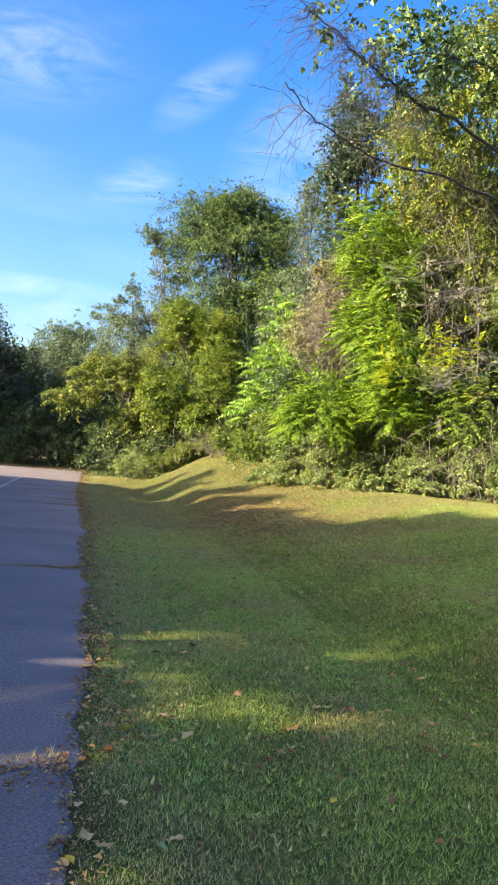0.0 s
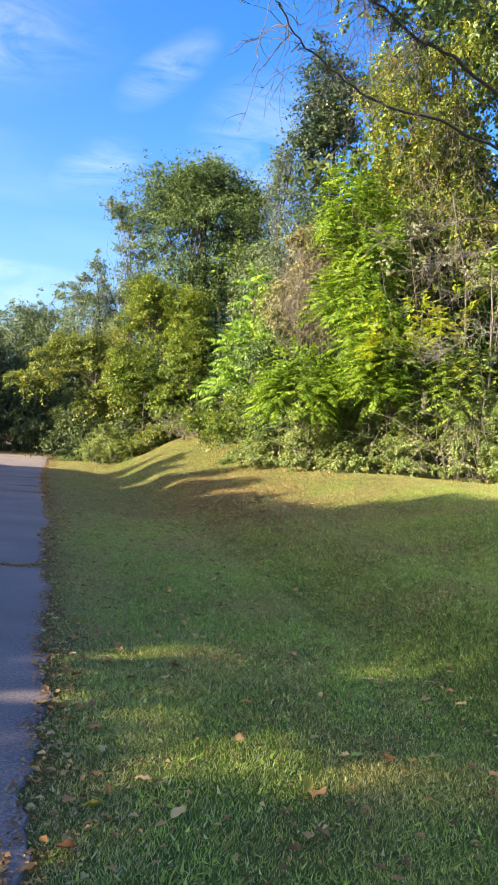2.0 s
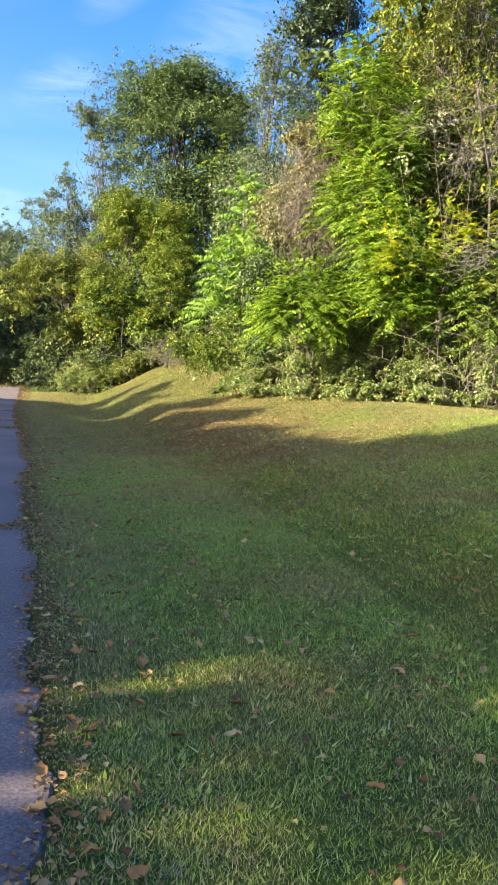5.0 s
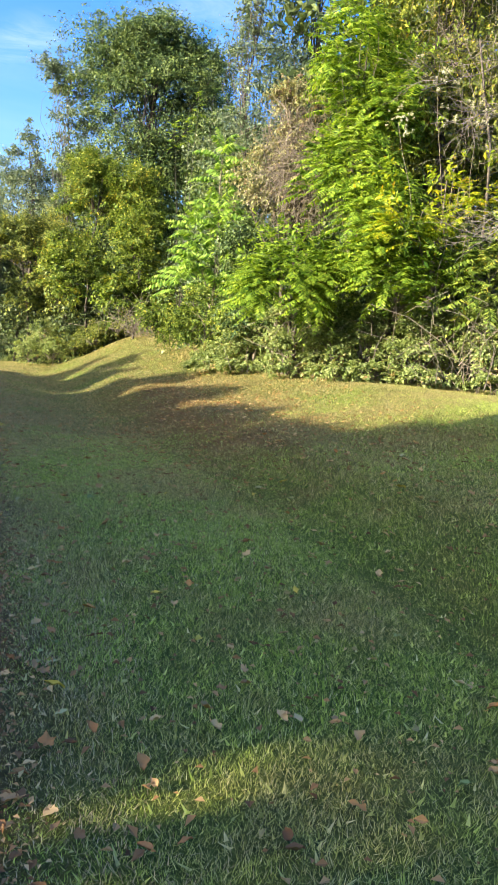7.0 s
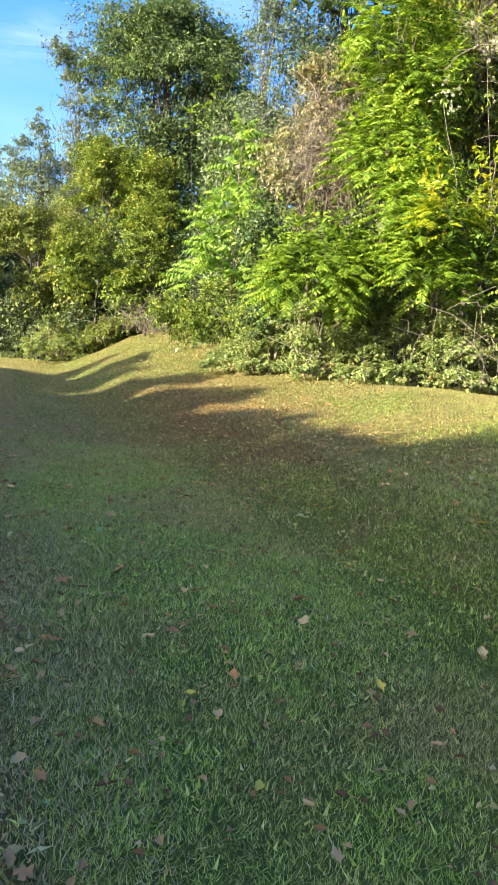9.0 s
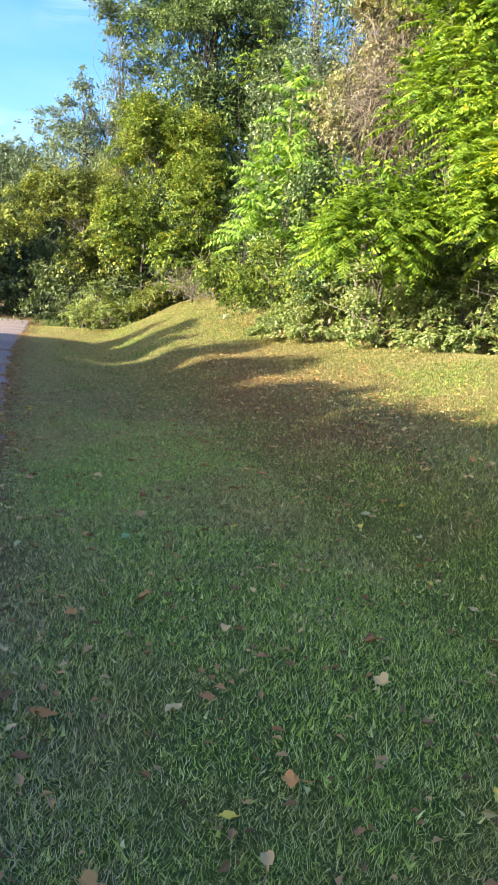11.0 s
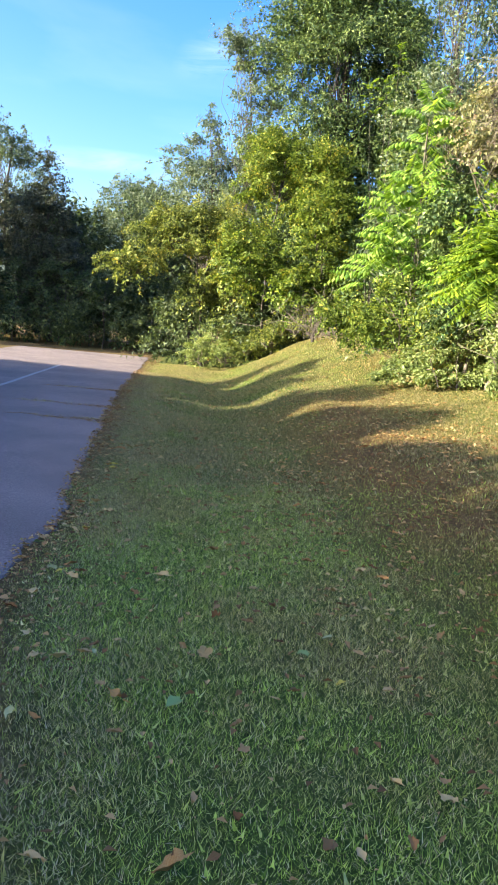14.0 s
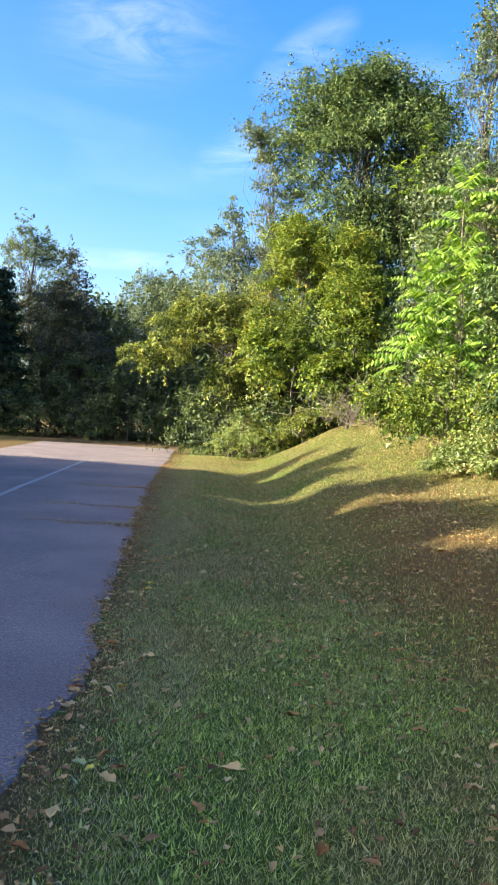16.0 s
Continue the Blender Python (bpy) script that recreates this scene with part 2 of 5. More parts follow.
def grass_material(name="grass_blade", dry_from=0.665, value=(1.0, 1.0, 1.0)):
    m, n, l, out = material(name)
    geo = n.new("ShaderNodeNewGeometry")
    a = noise_node(n, l, 0.55, 5.0, 0.6)
    c = noise_node(n, l, 2.4, 4.0, 0.65)
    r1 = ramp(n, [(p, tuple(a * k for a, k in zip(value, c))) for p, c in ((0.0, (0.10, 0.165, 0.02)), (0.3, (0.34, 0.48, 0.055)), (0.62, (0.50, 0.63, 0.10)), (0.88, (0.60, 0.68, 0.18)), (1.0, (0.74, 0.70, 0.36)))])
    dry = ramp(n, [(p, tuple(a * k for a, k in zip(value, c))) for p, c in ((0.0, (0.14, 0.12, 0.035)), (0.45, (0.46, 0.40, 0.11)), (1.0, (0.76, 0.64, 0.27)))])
    sel = n.new("ShaderNodeMath")
    sel.operation = "ADD"
    l.new(a.outputs["Fac"], sel.inputs[0])
    m2 = n.new("ShaderNodeMath")
    m2.operation = "MULTIPLY"
    m2.inputs[1].default_value = 0.45
    l.new(c.outputs["Fac"], m2.inputs[0])
    l.new(m2.outputs[0], sel.inputs[1])
    fac = ramp(n, [(dry_from, (0, 0, 0)), (dry_from + 0.16, (0.75, 0.75, 0.75))])
    l.new(sel.outputs[0], fac.inputs["Fac"])
    l.new(geo.outputs["Random Per Island"], r1.inputs["Fac"])
    l.new(geo.outputs["Random Per Island"], dry.inputs["Fac"])
    mix = n.new("ShaderNodeMixRGB")
    l.new(fac.outputs["Color"], mix.inputs["Fac"])
    l.new(r1.outputs["Color"], mix.inputs["Color1"])
    l.new(dry.outputs["Color"], mix.inputs["Color2"])
    b = n.new("ShaderNodeBsdfPrincipled")
    b.inputs["Roughness"].default_value = 0.55
    b.inputs["Specular IOR Level"].default_value = 0.28
    t = n.new("ShaderNodeBsdfTranslucent")
    ms = n.new("ShaderNodeMixShader")
    ms.inputs["Fac"].default_value = 0.4
    soft = n.new("ShaderNodeVectorMath")        # blades curl, so each shows the light of a wide range of slopes
    soft.operation = "MULTIPLY_ADD"
    soft.inputs[1].default_value, soft.inputs[2].default_value = (0.6, 0.6, 0.6), (0.0, 0.0, 0.6)
    norm = n.new("ShaderNodeVectorMath")
    norm.operation = "NORMALIZE"
    l.new(geo.outputs["Normal"], soft.inputs[0])
    l.new(soft.outputs[0], norm.inputs[0])
    l.new(norm.outputs[0], b.inputs["Normal"])
    mott = noise_node(n, l, 9.0, 8.0, 0.75)
    mr = ramp(n, [(0.32, (0.62, 0.62, 0.6)), (0.5, (1.03, 1.03, 1.0)), (0.66, (1.4, 1.34, 1.3))])
    l.new(mott.outputs["Fac"], mr.inputs["Fac"])
    mm = n.new("ShaderNodeMixRGB")
    mm.blend_type = "MULTIPLY"
    mm.inputs["Fac"].default_value = 1.0
    l.new(mix.outputs["Color"], mm.inputs["Color1"])
    l.new(mr.outputs["Color"], mm.inputs["Color2"])
    l.new(mm.outputs["Color"], b.inputs["Base Color"])
    l.new(mm.outputs["Color"], t.inputs["Color"])
    l.new(b.outputs[0], ms.inputs[1])
    l.new(t.outputs[0], ms.inputs[2])
    l.new(ms.outputs[0], out.inputs["Surface"])
    return m


def asphalt_material():
    m, n, l, out = material("asphalt")
    f = noise_node(n, l, 60.0, 6.0, 0.8)
    a = noise_node(n, l, 0.6, 5.0, 0.6)
    r1 = ramp(n, [(0.3, (0.142, 0.114, 0.107)), (0.7, (0.232, 0.186, 0.172))])
    r2 = ramp(n, [(0.34, (0.42, 0.42, 0.42)), (0.5, (0.95, 0.95, 0.95)), (0.66, (1.75, 1.72, 1.68))])
    mul = n.new("ShaderNodeMixRGB")
    mul.blend_type = "MULTIPLY"
    mul.inputs["Fac"].default_value = 1.0
    b = n.new("ShaderNodeBsdfPrincipled")
    b.inputs["Roughness"].default_value = 0.85
    bump = n.new("ShaderNodeBump")
    bump.inputs["Strength"].default_value, bump.inputs["Distance"].default_value = 0.5, 0.01
    l.new(a.outputs["Fac"], r1.inputs["Fac"])
    l.new(f.outputs["Fac"], r2.inputs["Fac"])
    l.new(r1.outputs["Color"], mul.inputs["Color1"])
    l.new(r2.outputs["Color"], mul.inputs["Color2"])
    l.new(mul.outputs["Color"], b.inputs["Base Color"])
    l.new(f.outputs["Fac"], bump.inputs["Height"])
    l.new(bump.outputs[0], b.inputs["Normal"])
    l.new(b.outputs[0], out.inputs["Surface"])
    return m


def plain_noise_material(name, c1, c2, scale, rough=0.8):
    m, n, l, out = material(name)
    t = noise_node(n, l, scale, 5.0, 0.65)
    r = ramp(n, [(0.3, c1), (0.7, c2)])
    b = n.new("ShaderNodeBsdfPrincipled")
    b.inputs["Roughness"].default_value = rough
    l.new(t.outputs["Fac"], r.inputs["Fac"])
    l.new(r.outputs["Color"], b.inputs["Base Color"])
    l.new(b.outputs[0], out.inputs["Surface"])
    return m


M_GROUND, M_GRASS, M_ASPHALT = ground_material(), grass_material(), asphalt_material()
# drier mix, its colour also lowered to tone down the sunlit bank
M_DIMDRYLAWN = grass_material("dimmed_bank_grass", 0.56, (0.72, 0.68, 0.9))
M_LINE = plain_noise_material("worn_white_paint", (0.14, 0.14, 0.145), (0.45, 0.45, 0.44), 26.0)
M_PALELITTER = leaf_material("pale_leaf_litter", (0.24, 0.12, 0.045), (0.47, 0.28, 0.115), (0.64, 0.45, 0.21), (0.40, 0.40, 0.14), 0.12, 0.15, 0.7, 3.0)
M_LITTER = leaf_material("leaf_litter", (0.15, 0.07, 0.024), (0.34, 0.18, 0.07), (0.52, 0.32, 0.13), (0.36, 0.30, 0.12), 0.06, 0.15, 0.7, 3.0)

# ---- meshes ----
rng = np.random.default_rng(7)


def sm(a, b, x):
    t = np.clip((np.asarray(x, float) - a) / (b - a), 0, 1)
    return t * t * (3 - 2 * t)


def to_xy(u, v):
    """From metres along the road's edge and metres to its side."""
    return -0.223 * u + 0.975 * v, 0.975 * u + 0.223 * v


def to_uv(x, y):
    return -0.223 * x + 0.975 * y, 0.975 * x + 0.223 * y


def ground_z(x, y):
    """The lawn: a flat verge, a shallow ditch, and a long bank beside it."""
    u, v = to_uv(np.asarray(x, float), np.asarray(y, float))
    z = -0.12 - 0.14 * sm(12, 20, u) * np.exp(-((v - 1.85) / 0.6) ** 2) * (1 - sm(33, 38, u))
    bank = 0.40 * sm(2.45, 3.7, v) + 0.53 * sm(3.4, 7.0, v) + 0.72 * sm(23.5, 33, u) * sm(3.0, 5.4, v)
    z = z + bank * (1 - 0.8 * sm(35, 41, u)) * (1 - sm(40, 90, v))
    z = z + 0.018 * np.sin(1.7 * u + 0.6 * v) * np.sin(1.3 * v - 0.4 * u) * sm(0.3, 1.2, v) * (1 - sm(40, 60, np.abs(u)))
    return z


def bare_soil(u, v):
    """How far thatch and dead leaves have replaced the grass: at the bank's foot and along the asphalt."""
    u, v = np.asarray(u, float), np.asarray(v, float)
    wave = 0.95 + 0.35 * np.sin(2.3 * u + 2 * np.sin(1.9 * v)) * np.sin(3.1 * v + 1.3 * np.sin(1.7 * u))
    foot = np.exp(-((v - 3.35 - 0.06 * (u - 17)) / 0.85) ** 2) * sm(11.5, 14.5, u) * (1 - sm(21.0, 24.5, u))
    far = 0.3 * np.exp(-((v - 4.6) / 1.2) ** 2) * sm(20.5, 23, u) * (1 - sm(30, 33, u))
    rim = 0.8 * np.exp(-(np.maximum(v, 0) / (0.30 + 0.12 * np.sin(1.1 * u + 2 * np.sin(0.7 * u)))) ** 2)
    return np.clip((0.85 * foot + far + rim) * wave, 0, 1)


def mesh_object(name, verts, faces, mat, parent=None, label="", smooth=False):
    me = bpy.data.meshes.new(name)
    verts = np.asarray(verts, np.float32).reshape(-1, 3)
    if isinstance(faces, np.ndarray):
        k = faces.shape[1]
        me.vertices.add(len(verts))
        me.vertices.foreach_set("co", verts.ravel())
        me.loops.add(faces.size)
        me.loops.foreach_set("vertex_index", faces.astype(np.int32).ravel())
        me.polygons.add(len(faces))
        me.polygons.foreach_set("loop_start", np.arange(0, faces.size, k, dtype=np.int32))
        me.update(calc_edges=True)
    else:
        me.from_pydata([tuple(map(float, p)) for p in verts], [], faces)
        me.update()
    me.polygons.foreach_set("use_smooth", np.full(len(me.polygons), smooth))
    me.materials.append(mat)
    ob = new(name, me)
    ob.parent = parent
    if label:
        tagged(ob, label)
    return ob


def unit(a):
    return a / np.maximum(np.linalg.norm(a, axis=-1, keepdims=True), 1e-9)


def leaves(pos, axis, normal, length, width, fold=0.25):
    """Folded leaves, two triangles each: base, one side, tip, other side."""
    axis = unit(axis)
    side = unit(np.cross(axis, normal))
    nor = np.cross(side, axis)
    length, width = length[:, None], width[:, None]
    mid = pos + axis * length * 0.45
    lift = nor * width * fold
    v = np.stack([pos, mid + side * width * 0.5 + lift, pos + axis * length - lift * 0.6, mid - side * width * 0.5 + lift], 1)
    base = np.arange(len(pos))[:, None] * 4
    f = np.concatenate([base + np.array([[0, 1, 2]]), base + np.array([[0, 2, 3]])])
    return v.reshape(-1, 3), f


def sphere_dirs(n):
    return unit(rng.normal(size=(n, 3)))


def clumps_in(ell, n, r, inner=0.45):
    """Clump centres in an ellipsoid (x, y, z, rx, ry, rz), most of them near its lumpy surface."""
    d = sphere_dirs(n)
    ph = rng.random(3) * 6.28
    lump = 1 + 0.16 * np.sin(4 * d[:, 0] + ph[0]) + 0.15 * np.sin(5 * d[:, 2] + 3 * d[:, 0] + ph[1]) + 0.10 * np.sin(9 * d[:, 1] + 7 * d[:, 2] + ph[2])
    k = (inner + (1 - inner) * rng.random(n) ** 0.55) * lump
    c = np.array(ell[:3]) + d * np.array(ell[3:6]) * k[:, None]
    return c, r * (0.45 + 1.0 * rng.random(n))


def leaf_cloud(c, r, n, size, slim=0.55, droop=0.5, flat=0.8, mid=None, per=9):
    """About n leaves on short shoots that spring from clumps with centres c and radii r."""
    ns = max(1, n // per)
    i = rng.choice(len(c), ns, p=r ** 2 / np.sum(r ** 2))
    mid = c.mean(0) if mid is None else mid
    outw = unit(c[i] - mid)
    d = unit(sphere_dirs(ns) + outw * 0.5 + np.array([0, 0, 0.45]))         # most shoots spring from a clump's upper, outer side
    way = unit(d * 0.8 + sphere_dirs(ns) * 0.5 + np.array([0, 0, 0.12]))
    ln = r[i] * (0.4 + 0.6 * rng.random(ns)) * np.where(rng.random(ns) < 0.2, 1.3 + 1.1 * rng.random(ns), 1.0)
    base = c[i] + d * (r[i] * (0.35 + 0.5 * rng.random(ns)))[:, None] * np.array([1, 1, flat])
    s = (np.arange(per) + 0.7) / per
    p = base[:, None] + way[:, None] * (ln[:, None] * s)[..., None]
    p[..., 2] -= 0.28 * ln[:, None] * s ** 2
    p += rng.normal(size=p.shape) * size * 0.25
    side = unit(np.cross(way, sphere_dirs(ns)))
    sg = np.where(np.arange(per) % 2, 1.0, -1.0)[None, :, None]
    ax = unit(way[:, None] * 0.55 + side[:, None] * sg * 0.8 + rng.normal(size=p.shape) * 0.35 + np.array([0, 0, -droop * 0.7]))
    nor = unit(np.array([0, 0, 0.55]) + d[:, None] * 0.7 + rng.normal(size=p.shape) * 0.42)
    sz = size * (0.55 + 0.8 * rng.random(p.shape[:2])).ravel()
    return leaves(p.reshape(-1, 3), ax.reshape(-1, 3), nor.reshape(-1, 3), sz, sz * slim)


def arching_sprays(ells, n, size, branches, slim=0.5, droop=0.4):
    """About n leaves on branches that rise from inside each ellipsoid, arch over and droop, each a flat, ragged spray. Returns vertices, triangles and some of the branches."""
    vol = np.array([e[3] * e[4] * e[5] for e in ells]) ** 0.67
    P, A, N, S, paths = [], [], [], [], []
    up = np.array([0, 0, 1.0])
    for e, w in zip(ells, vol / vol.sum()):
        b, per = max(6, int(branches * w)), max(20, n // branches)
        mid, rad = np.array(e[:3]), np.array(e[3:6])
        d = sphere_dirs(b)
        d[:, 2] = np.where(d[:, 2] < -0.35, -d[:, 2], d[:, 2])
        end = mid + d * rad * (0.75 + 0.45 * rng.random((b, 1)))
        start = mid + d * rad * 0.12 - up * rad[2] * 0.35
        span = np.linalg.norm(end - start, axis=1)[:, None]
        ctrl = (start + end) / 2 + up * span * (0.25 + 0.3 * rng.random((b, 1))) + rng.normal(size=(b, 3)) * span * 0.08
        s = 0.28 + 0.76 * rng.random((b, per)) ** 0.7
        k = s[..., None]
        p = start[:, None] * (1 - k) ** 2 + 2 * ctrl[:, None] * k * (1 - k) + end[:, None] * k ** 2
        tan = unit(2 * (ctrl - start)[:, None] * (1 - k) + 2 * (end - ctrl)[:, None] * k)
        side = unit(np.cross(tan, up + 0.01))
        off = rng.normal(size=(b, per, 1)) * 0.15 * span[:, None] * (1.25 - s[..., None])
        p = p + side * off + up * rng.normal(size=(b, per, 1)) * 0.045 * span[:, None] + tan * np.abs(off) * 0.6
        P.append(p.reshape(-1, 3))
        A.append((tan * 0.55 + side * np.sign(off) * 0.7 + rng.normal(size=p.shape) * 0.4 - up * droop * 0.6).reshape(-1, 3))
        N.append((up * 0.8 + d[:, None] * 0.45 + rng.normal(size=p.shape) * 0.45).reshape(-1, 3))
        S.append((size * (0.55 + 0.8 * rng.random(p.shape[:2]))).ravel())
        t = np.linspace(0, 0.92, 7)[:, None]
        for q in range(min(b, 14)):
            c = start[q] * (1 - t) ** 2 + 2 * ctrl[q] * t * (1 - t) + end[q] * t ** 2
            paths.append(np.concatenate([c, 0.018 * (1.1 - t)], 1))
    p, a, m, z = np.concatenate(P), np.concatenate(A), unit(np.concatenate(N)), np.concatenate(S)
    v, f = leaves(p, a, m, z, z * slim)
    return v, f, paths


def fronds(base, way, length, droop, pairs=9, leaflet=0.28, slim=0.3, hang=0.55):
    """Feather leaves: a stalk with leaflets on both sides. Returns vertices and triangles."""
    n = len(base)
    way = unit(way)
    up = np.array([0, 0, 1.0])
    s = (np.arange(pairs) + 1.5) / (pairs + 1.2)
    L = length[:, None, None]
    p = base[:, None] + way[:, None] * L * s[None, :, None] - up * (droop[:, None, None] * L * s[None, :, None] ** 2)
    tan = unit(way[:, None] - up * (2 * droop[:, None, None] * s[None, :, None]))
    side = unit(np.cross(tan, up + 0.001))
    ll = length[:, None] * leaflet * np.sin(np.pi * (0.18 + 0.72 * s))[None, :]
    out_v, out_f, off = [], [], 0
    for sg in (-1, 1):
        ax = unit(side * sg + tan * 0.45 - up * hang + rng.normal(size=p.shape) * 0.12)
        nor = unit(np.cross(ax, tan) * -sg + rng.normal(size=p.shape) * 0.2)
        v, f = leaves(p.reshape(-1, 3), ax.reshape(-1, 3), nor.reshape(-1, 3), ll.ravel(), ll.ravel() * slim, 0.15)
        out_v.append(v)
        out_f.append(f + off)
        off += len(v)
    a, b = base, p[:, -1]
    m = p[:, pairs // 2]
    w = np.cross(way, up) * 0.006
    v = np.stack([a - w, a + w, m + w, m - w, b], 1).reshape(-1, 3)
    k = np.arange(n)[:, None] * 5
    f = np.concatenate([k + np.array([[0, 1, 2]]), k + np.array([[0, 2, 3]]), k + np.array([[3, 2, 4]])])
    out_v.append(v)
    out_f.append(f + off)
    return np.concatenate(out_v), np.concatenate(out_f)


def tubes(paths, sides=5):
    """Tapered limbs. paths: lists of (x, y, z, radius)."""
    vs, fs, off = [], [], 0
    ang = np.arange(sides) * 2 * np.pi / sides
    for p in paths:
        p = np.asarray(p, float)
        pts, rad = p[:, :3], p[:, 3]
        tan = unit(np.gradient(pts, axis=0))
        ref = np.where(np.abs(tan[:, 2:3]) > 0.9, np.array([[1.0, 0, 0]]), np.array([[0, 0, 1.0]]))
        a = unit(np.cross(tan, ref))
        b = np.cross(tan, a)
        ring = pts[:, None] + rad[:, None, None] * (np.cos(ang)[None, :, None] * a[:, None] + np.sin(ang)[None, :, None] * b[:, None])
        vs.append(ring.reshape(-1, 3))
        k = np.arange(len(p) - 1)[:, None] * sides
        j = np.arange(sides)[None]
        j2 = (j + 1) % sides
        q = np.stack([k + j, k + j2, k + sides + j2, k + sides + j], -1).reshape(-1, 4) + off
        fs.append(q)
        off += ring.shape[0] * sides
    return np.concatenate(vs), np.concatenate(fs)


def limb(a, b, r0, r1, sag=0.0, wob=0.08, steps=7):
    """A crooked limb from a to b; sag lifts (+) or drops (-) its middle."""
    a, b = np.asarray(a, float), np.asarray(b, float)
    s = np.linspace(0, 1, steps)[:, None]
    d = np.linalg.norm(b - a)
    w = np.cumsum(rng.normal(size=(steps, 3)), 0) * wob * d / steps
    w = w * np.sin(np.pi * s)
    p = a + (b - a) * s + w + np.array([0, 0, sag * d]) * np.sin(np.pi * s)
    return np.concatenate([p, r0 + (r1 - r0) * s ** 0.8], 1)


def grow(base, heads, r0, wood_from=0.35, twigs=3, spread=0.5):
    """A trunk and limbs from base to the clump centres in heads."""
    base = np.asarray(base, float)
    top = heads.mean(0)
    top[2] = np.quantile(heads[:, 2], 0.8)
    trunk = limb(base - np.array([0, 0, 0.15]), top, r0, r0 * 0.25, 0, 0.12, 10)
    paths = [trunk]
    for h in heads:
        k = int(np.clip(3 + 7 * (h[2] - base[2]) / max(top[2] - base[2], 0.1) * 0.7 - 2, 2, 8))
        f = limb(trunk[k, :3], h, max(r0 * 0.15, 0.008), 0.005, 0.06, 0.25)
        paths.append(f)
        for _ in range(twigs):
            e = f[-2, :3] + rng.normal(size=3) * spread
            paths.append(limb(f[rng.integers(3, 6), :3], e, 0.008, 0.003, 0, 0.3, 4))
    return paths


def plant(name, label, category, base, crown_v, crown_f, leaf_mat, paths, bark, group="", sides=5, limbs=8):
    """A tree or shrub: an empty at its foot with a trunk, its main limbs, twigs and a crown."""
    z = float(ground_z(base[0], base[1]))
    root = tagged(new(name), label, category, group)
    root.location = (base[0], base[1], z)
    shift = np.array([base[0], base[1], z])
    stem = None
    for i, p in enumerate(paths[:1 + limbs]):
        v, f = tubes([p], sides + 1)
        ob = mesh_object("limb" if i else "trunk", v - shift, f, bark, root, smooth=True)
        stem = stem or ob
    if paths[1 + limbs:]:
        v, f = tubes(paths[1 + limbs:], 3)
        tagged(mesh_object("twig", v - shift, f, bark, stem, smooth=True), kind="stuff")
    tagged(mesh_object("crown", crown_v - shift, crown_f, leaf_mat, root), kind="stuff")
    return root


def leafy(name, label, category, base, ells, leaf_mat, n, size, clump_n, clump_r, trunk_r, bark=None, slim=0.55, droop=0.5,
          group="", inner=0.45, twigs=2, flat=0.75, core=0, wisps=0, arch=0):
    """A tree or bush whose crown is a heap of leafy clumps in the ellipsoids given."""
    vol = np.array([e[3] * e[4] * e[5] for e in ells]) ** 0.67
    cs, rs = [], []
    for e, w in zip(ells, vol / vol.sum()):
        c, r = clumps_in(e, max(4, int(clump_n * w)), clump_r, inner)
        cs.append(c)
        rs.append(r)
    c, r = np.concatenate(cs), np.concatenate(rs)
    if wisps:       # upright shoots that break the outline
        top = c[np.argsort(c[:, 2] + rng.random(len(c)) * 1.5)[-wisps:]]
        lift = r[:wisps] * 0.5 + clump_r * np.linspace(0.5, 2.2, wisps)[rng.permutation(wisps)]
        for k in (0.4, 0.75, 1.0):
            c = np.concatenate([c, top + np.stack([rng.normal(size=wisps) * 0.1, rng.normal(size=wisps) * 0.1, lift * k], 1)])
            r = np.concatenate([r, np.full(wisps, clump_r * (0.55 - 0.3 * k))])
    z = ground_z(base[0], base[1])
    low = c[:, 2] - r * flat < z + 0.05
    c[low, 2] = z + 0.05 + (r * flat)[low]
    if arch:
        v, f, sprays = arching_sprays(ells, n, size, arch, slim, droop)
        v[:, 2] = np.maximum(v[:, 2], z + 0.04)
    else:
        v, f = leaf_cloud(c, r, n, size, slim, droop, flat)
    if core:        # older, larger leaves deep in the crown
        cc = np.concatenate([np.array(e[:3]) + sphere_dirs(core) * np.array(e[3:6]) * (0.72 * rng.random((core, 1)) ** 0.4) for e in ells])
        cv, cf = leaf_cloud(cc, np.full(len(cc), clump_r), len(cc) * 8, size * 1.3, 0.8, 0.6, flat, per=8)
        f = np.concatenate([f, cf + len(v)])
        v = np.concatenate([v, cv])
    heads = c[rng.permutation(len(c))[:min(len(c), 60 if trunk_r > 0.05 else 20)]]
    paths = grow((base[0], base[1], z), heads, trunk_r, twigs=twigs, spread=clump_r * 0.8)
    if arch:
        paths = paths[:1] + sprays
    return plant(name, label, category, base, v, f, leaf_mat, paths, bark or M_BARK, group)


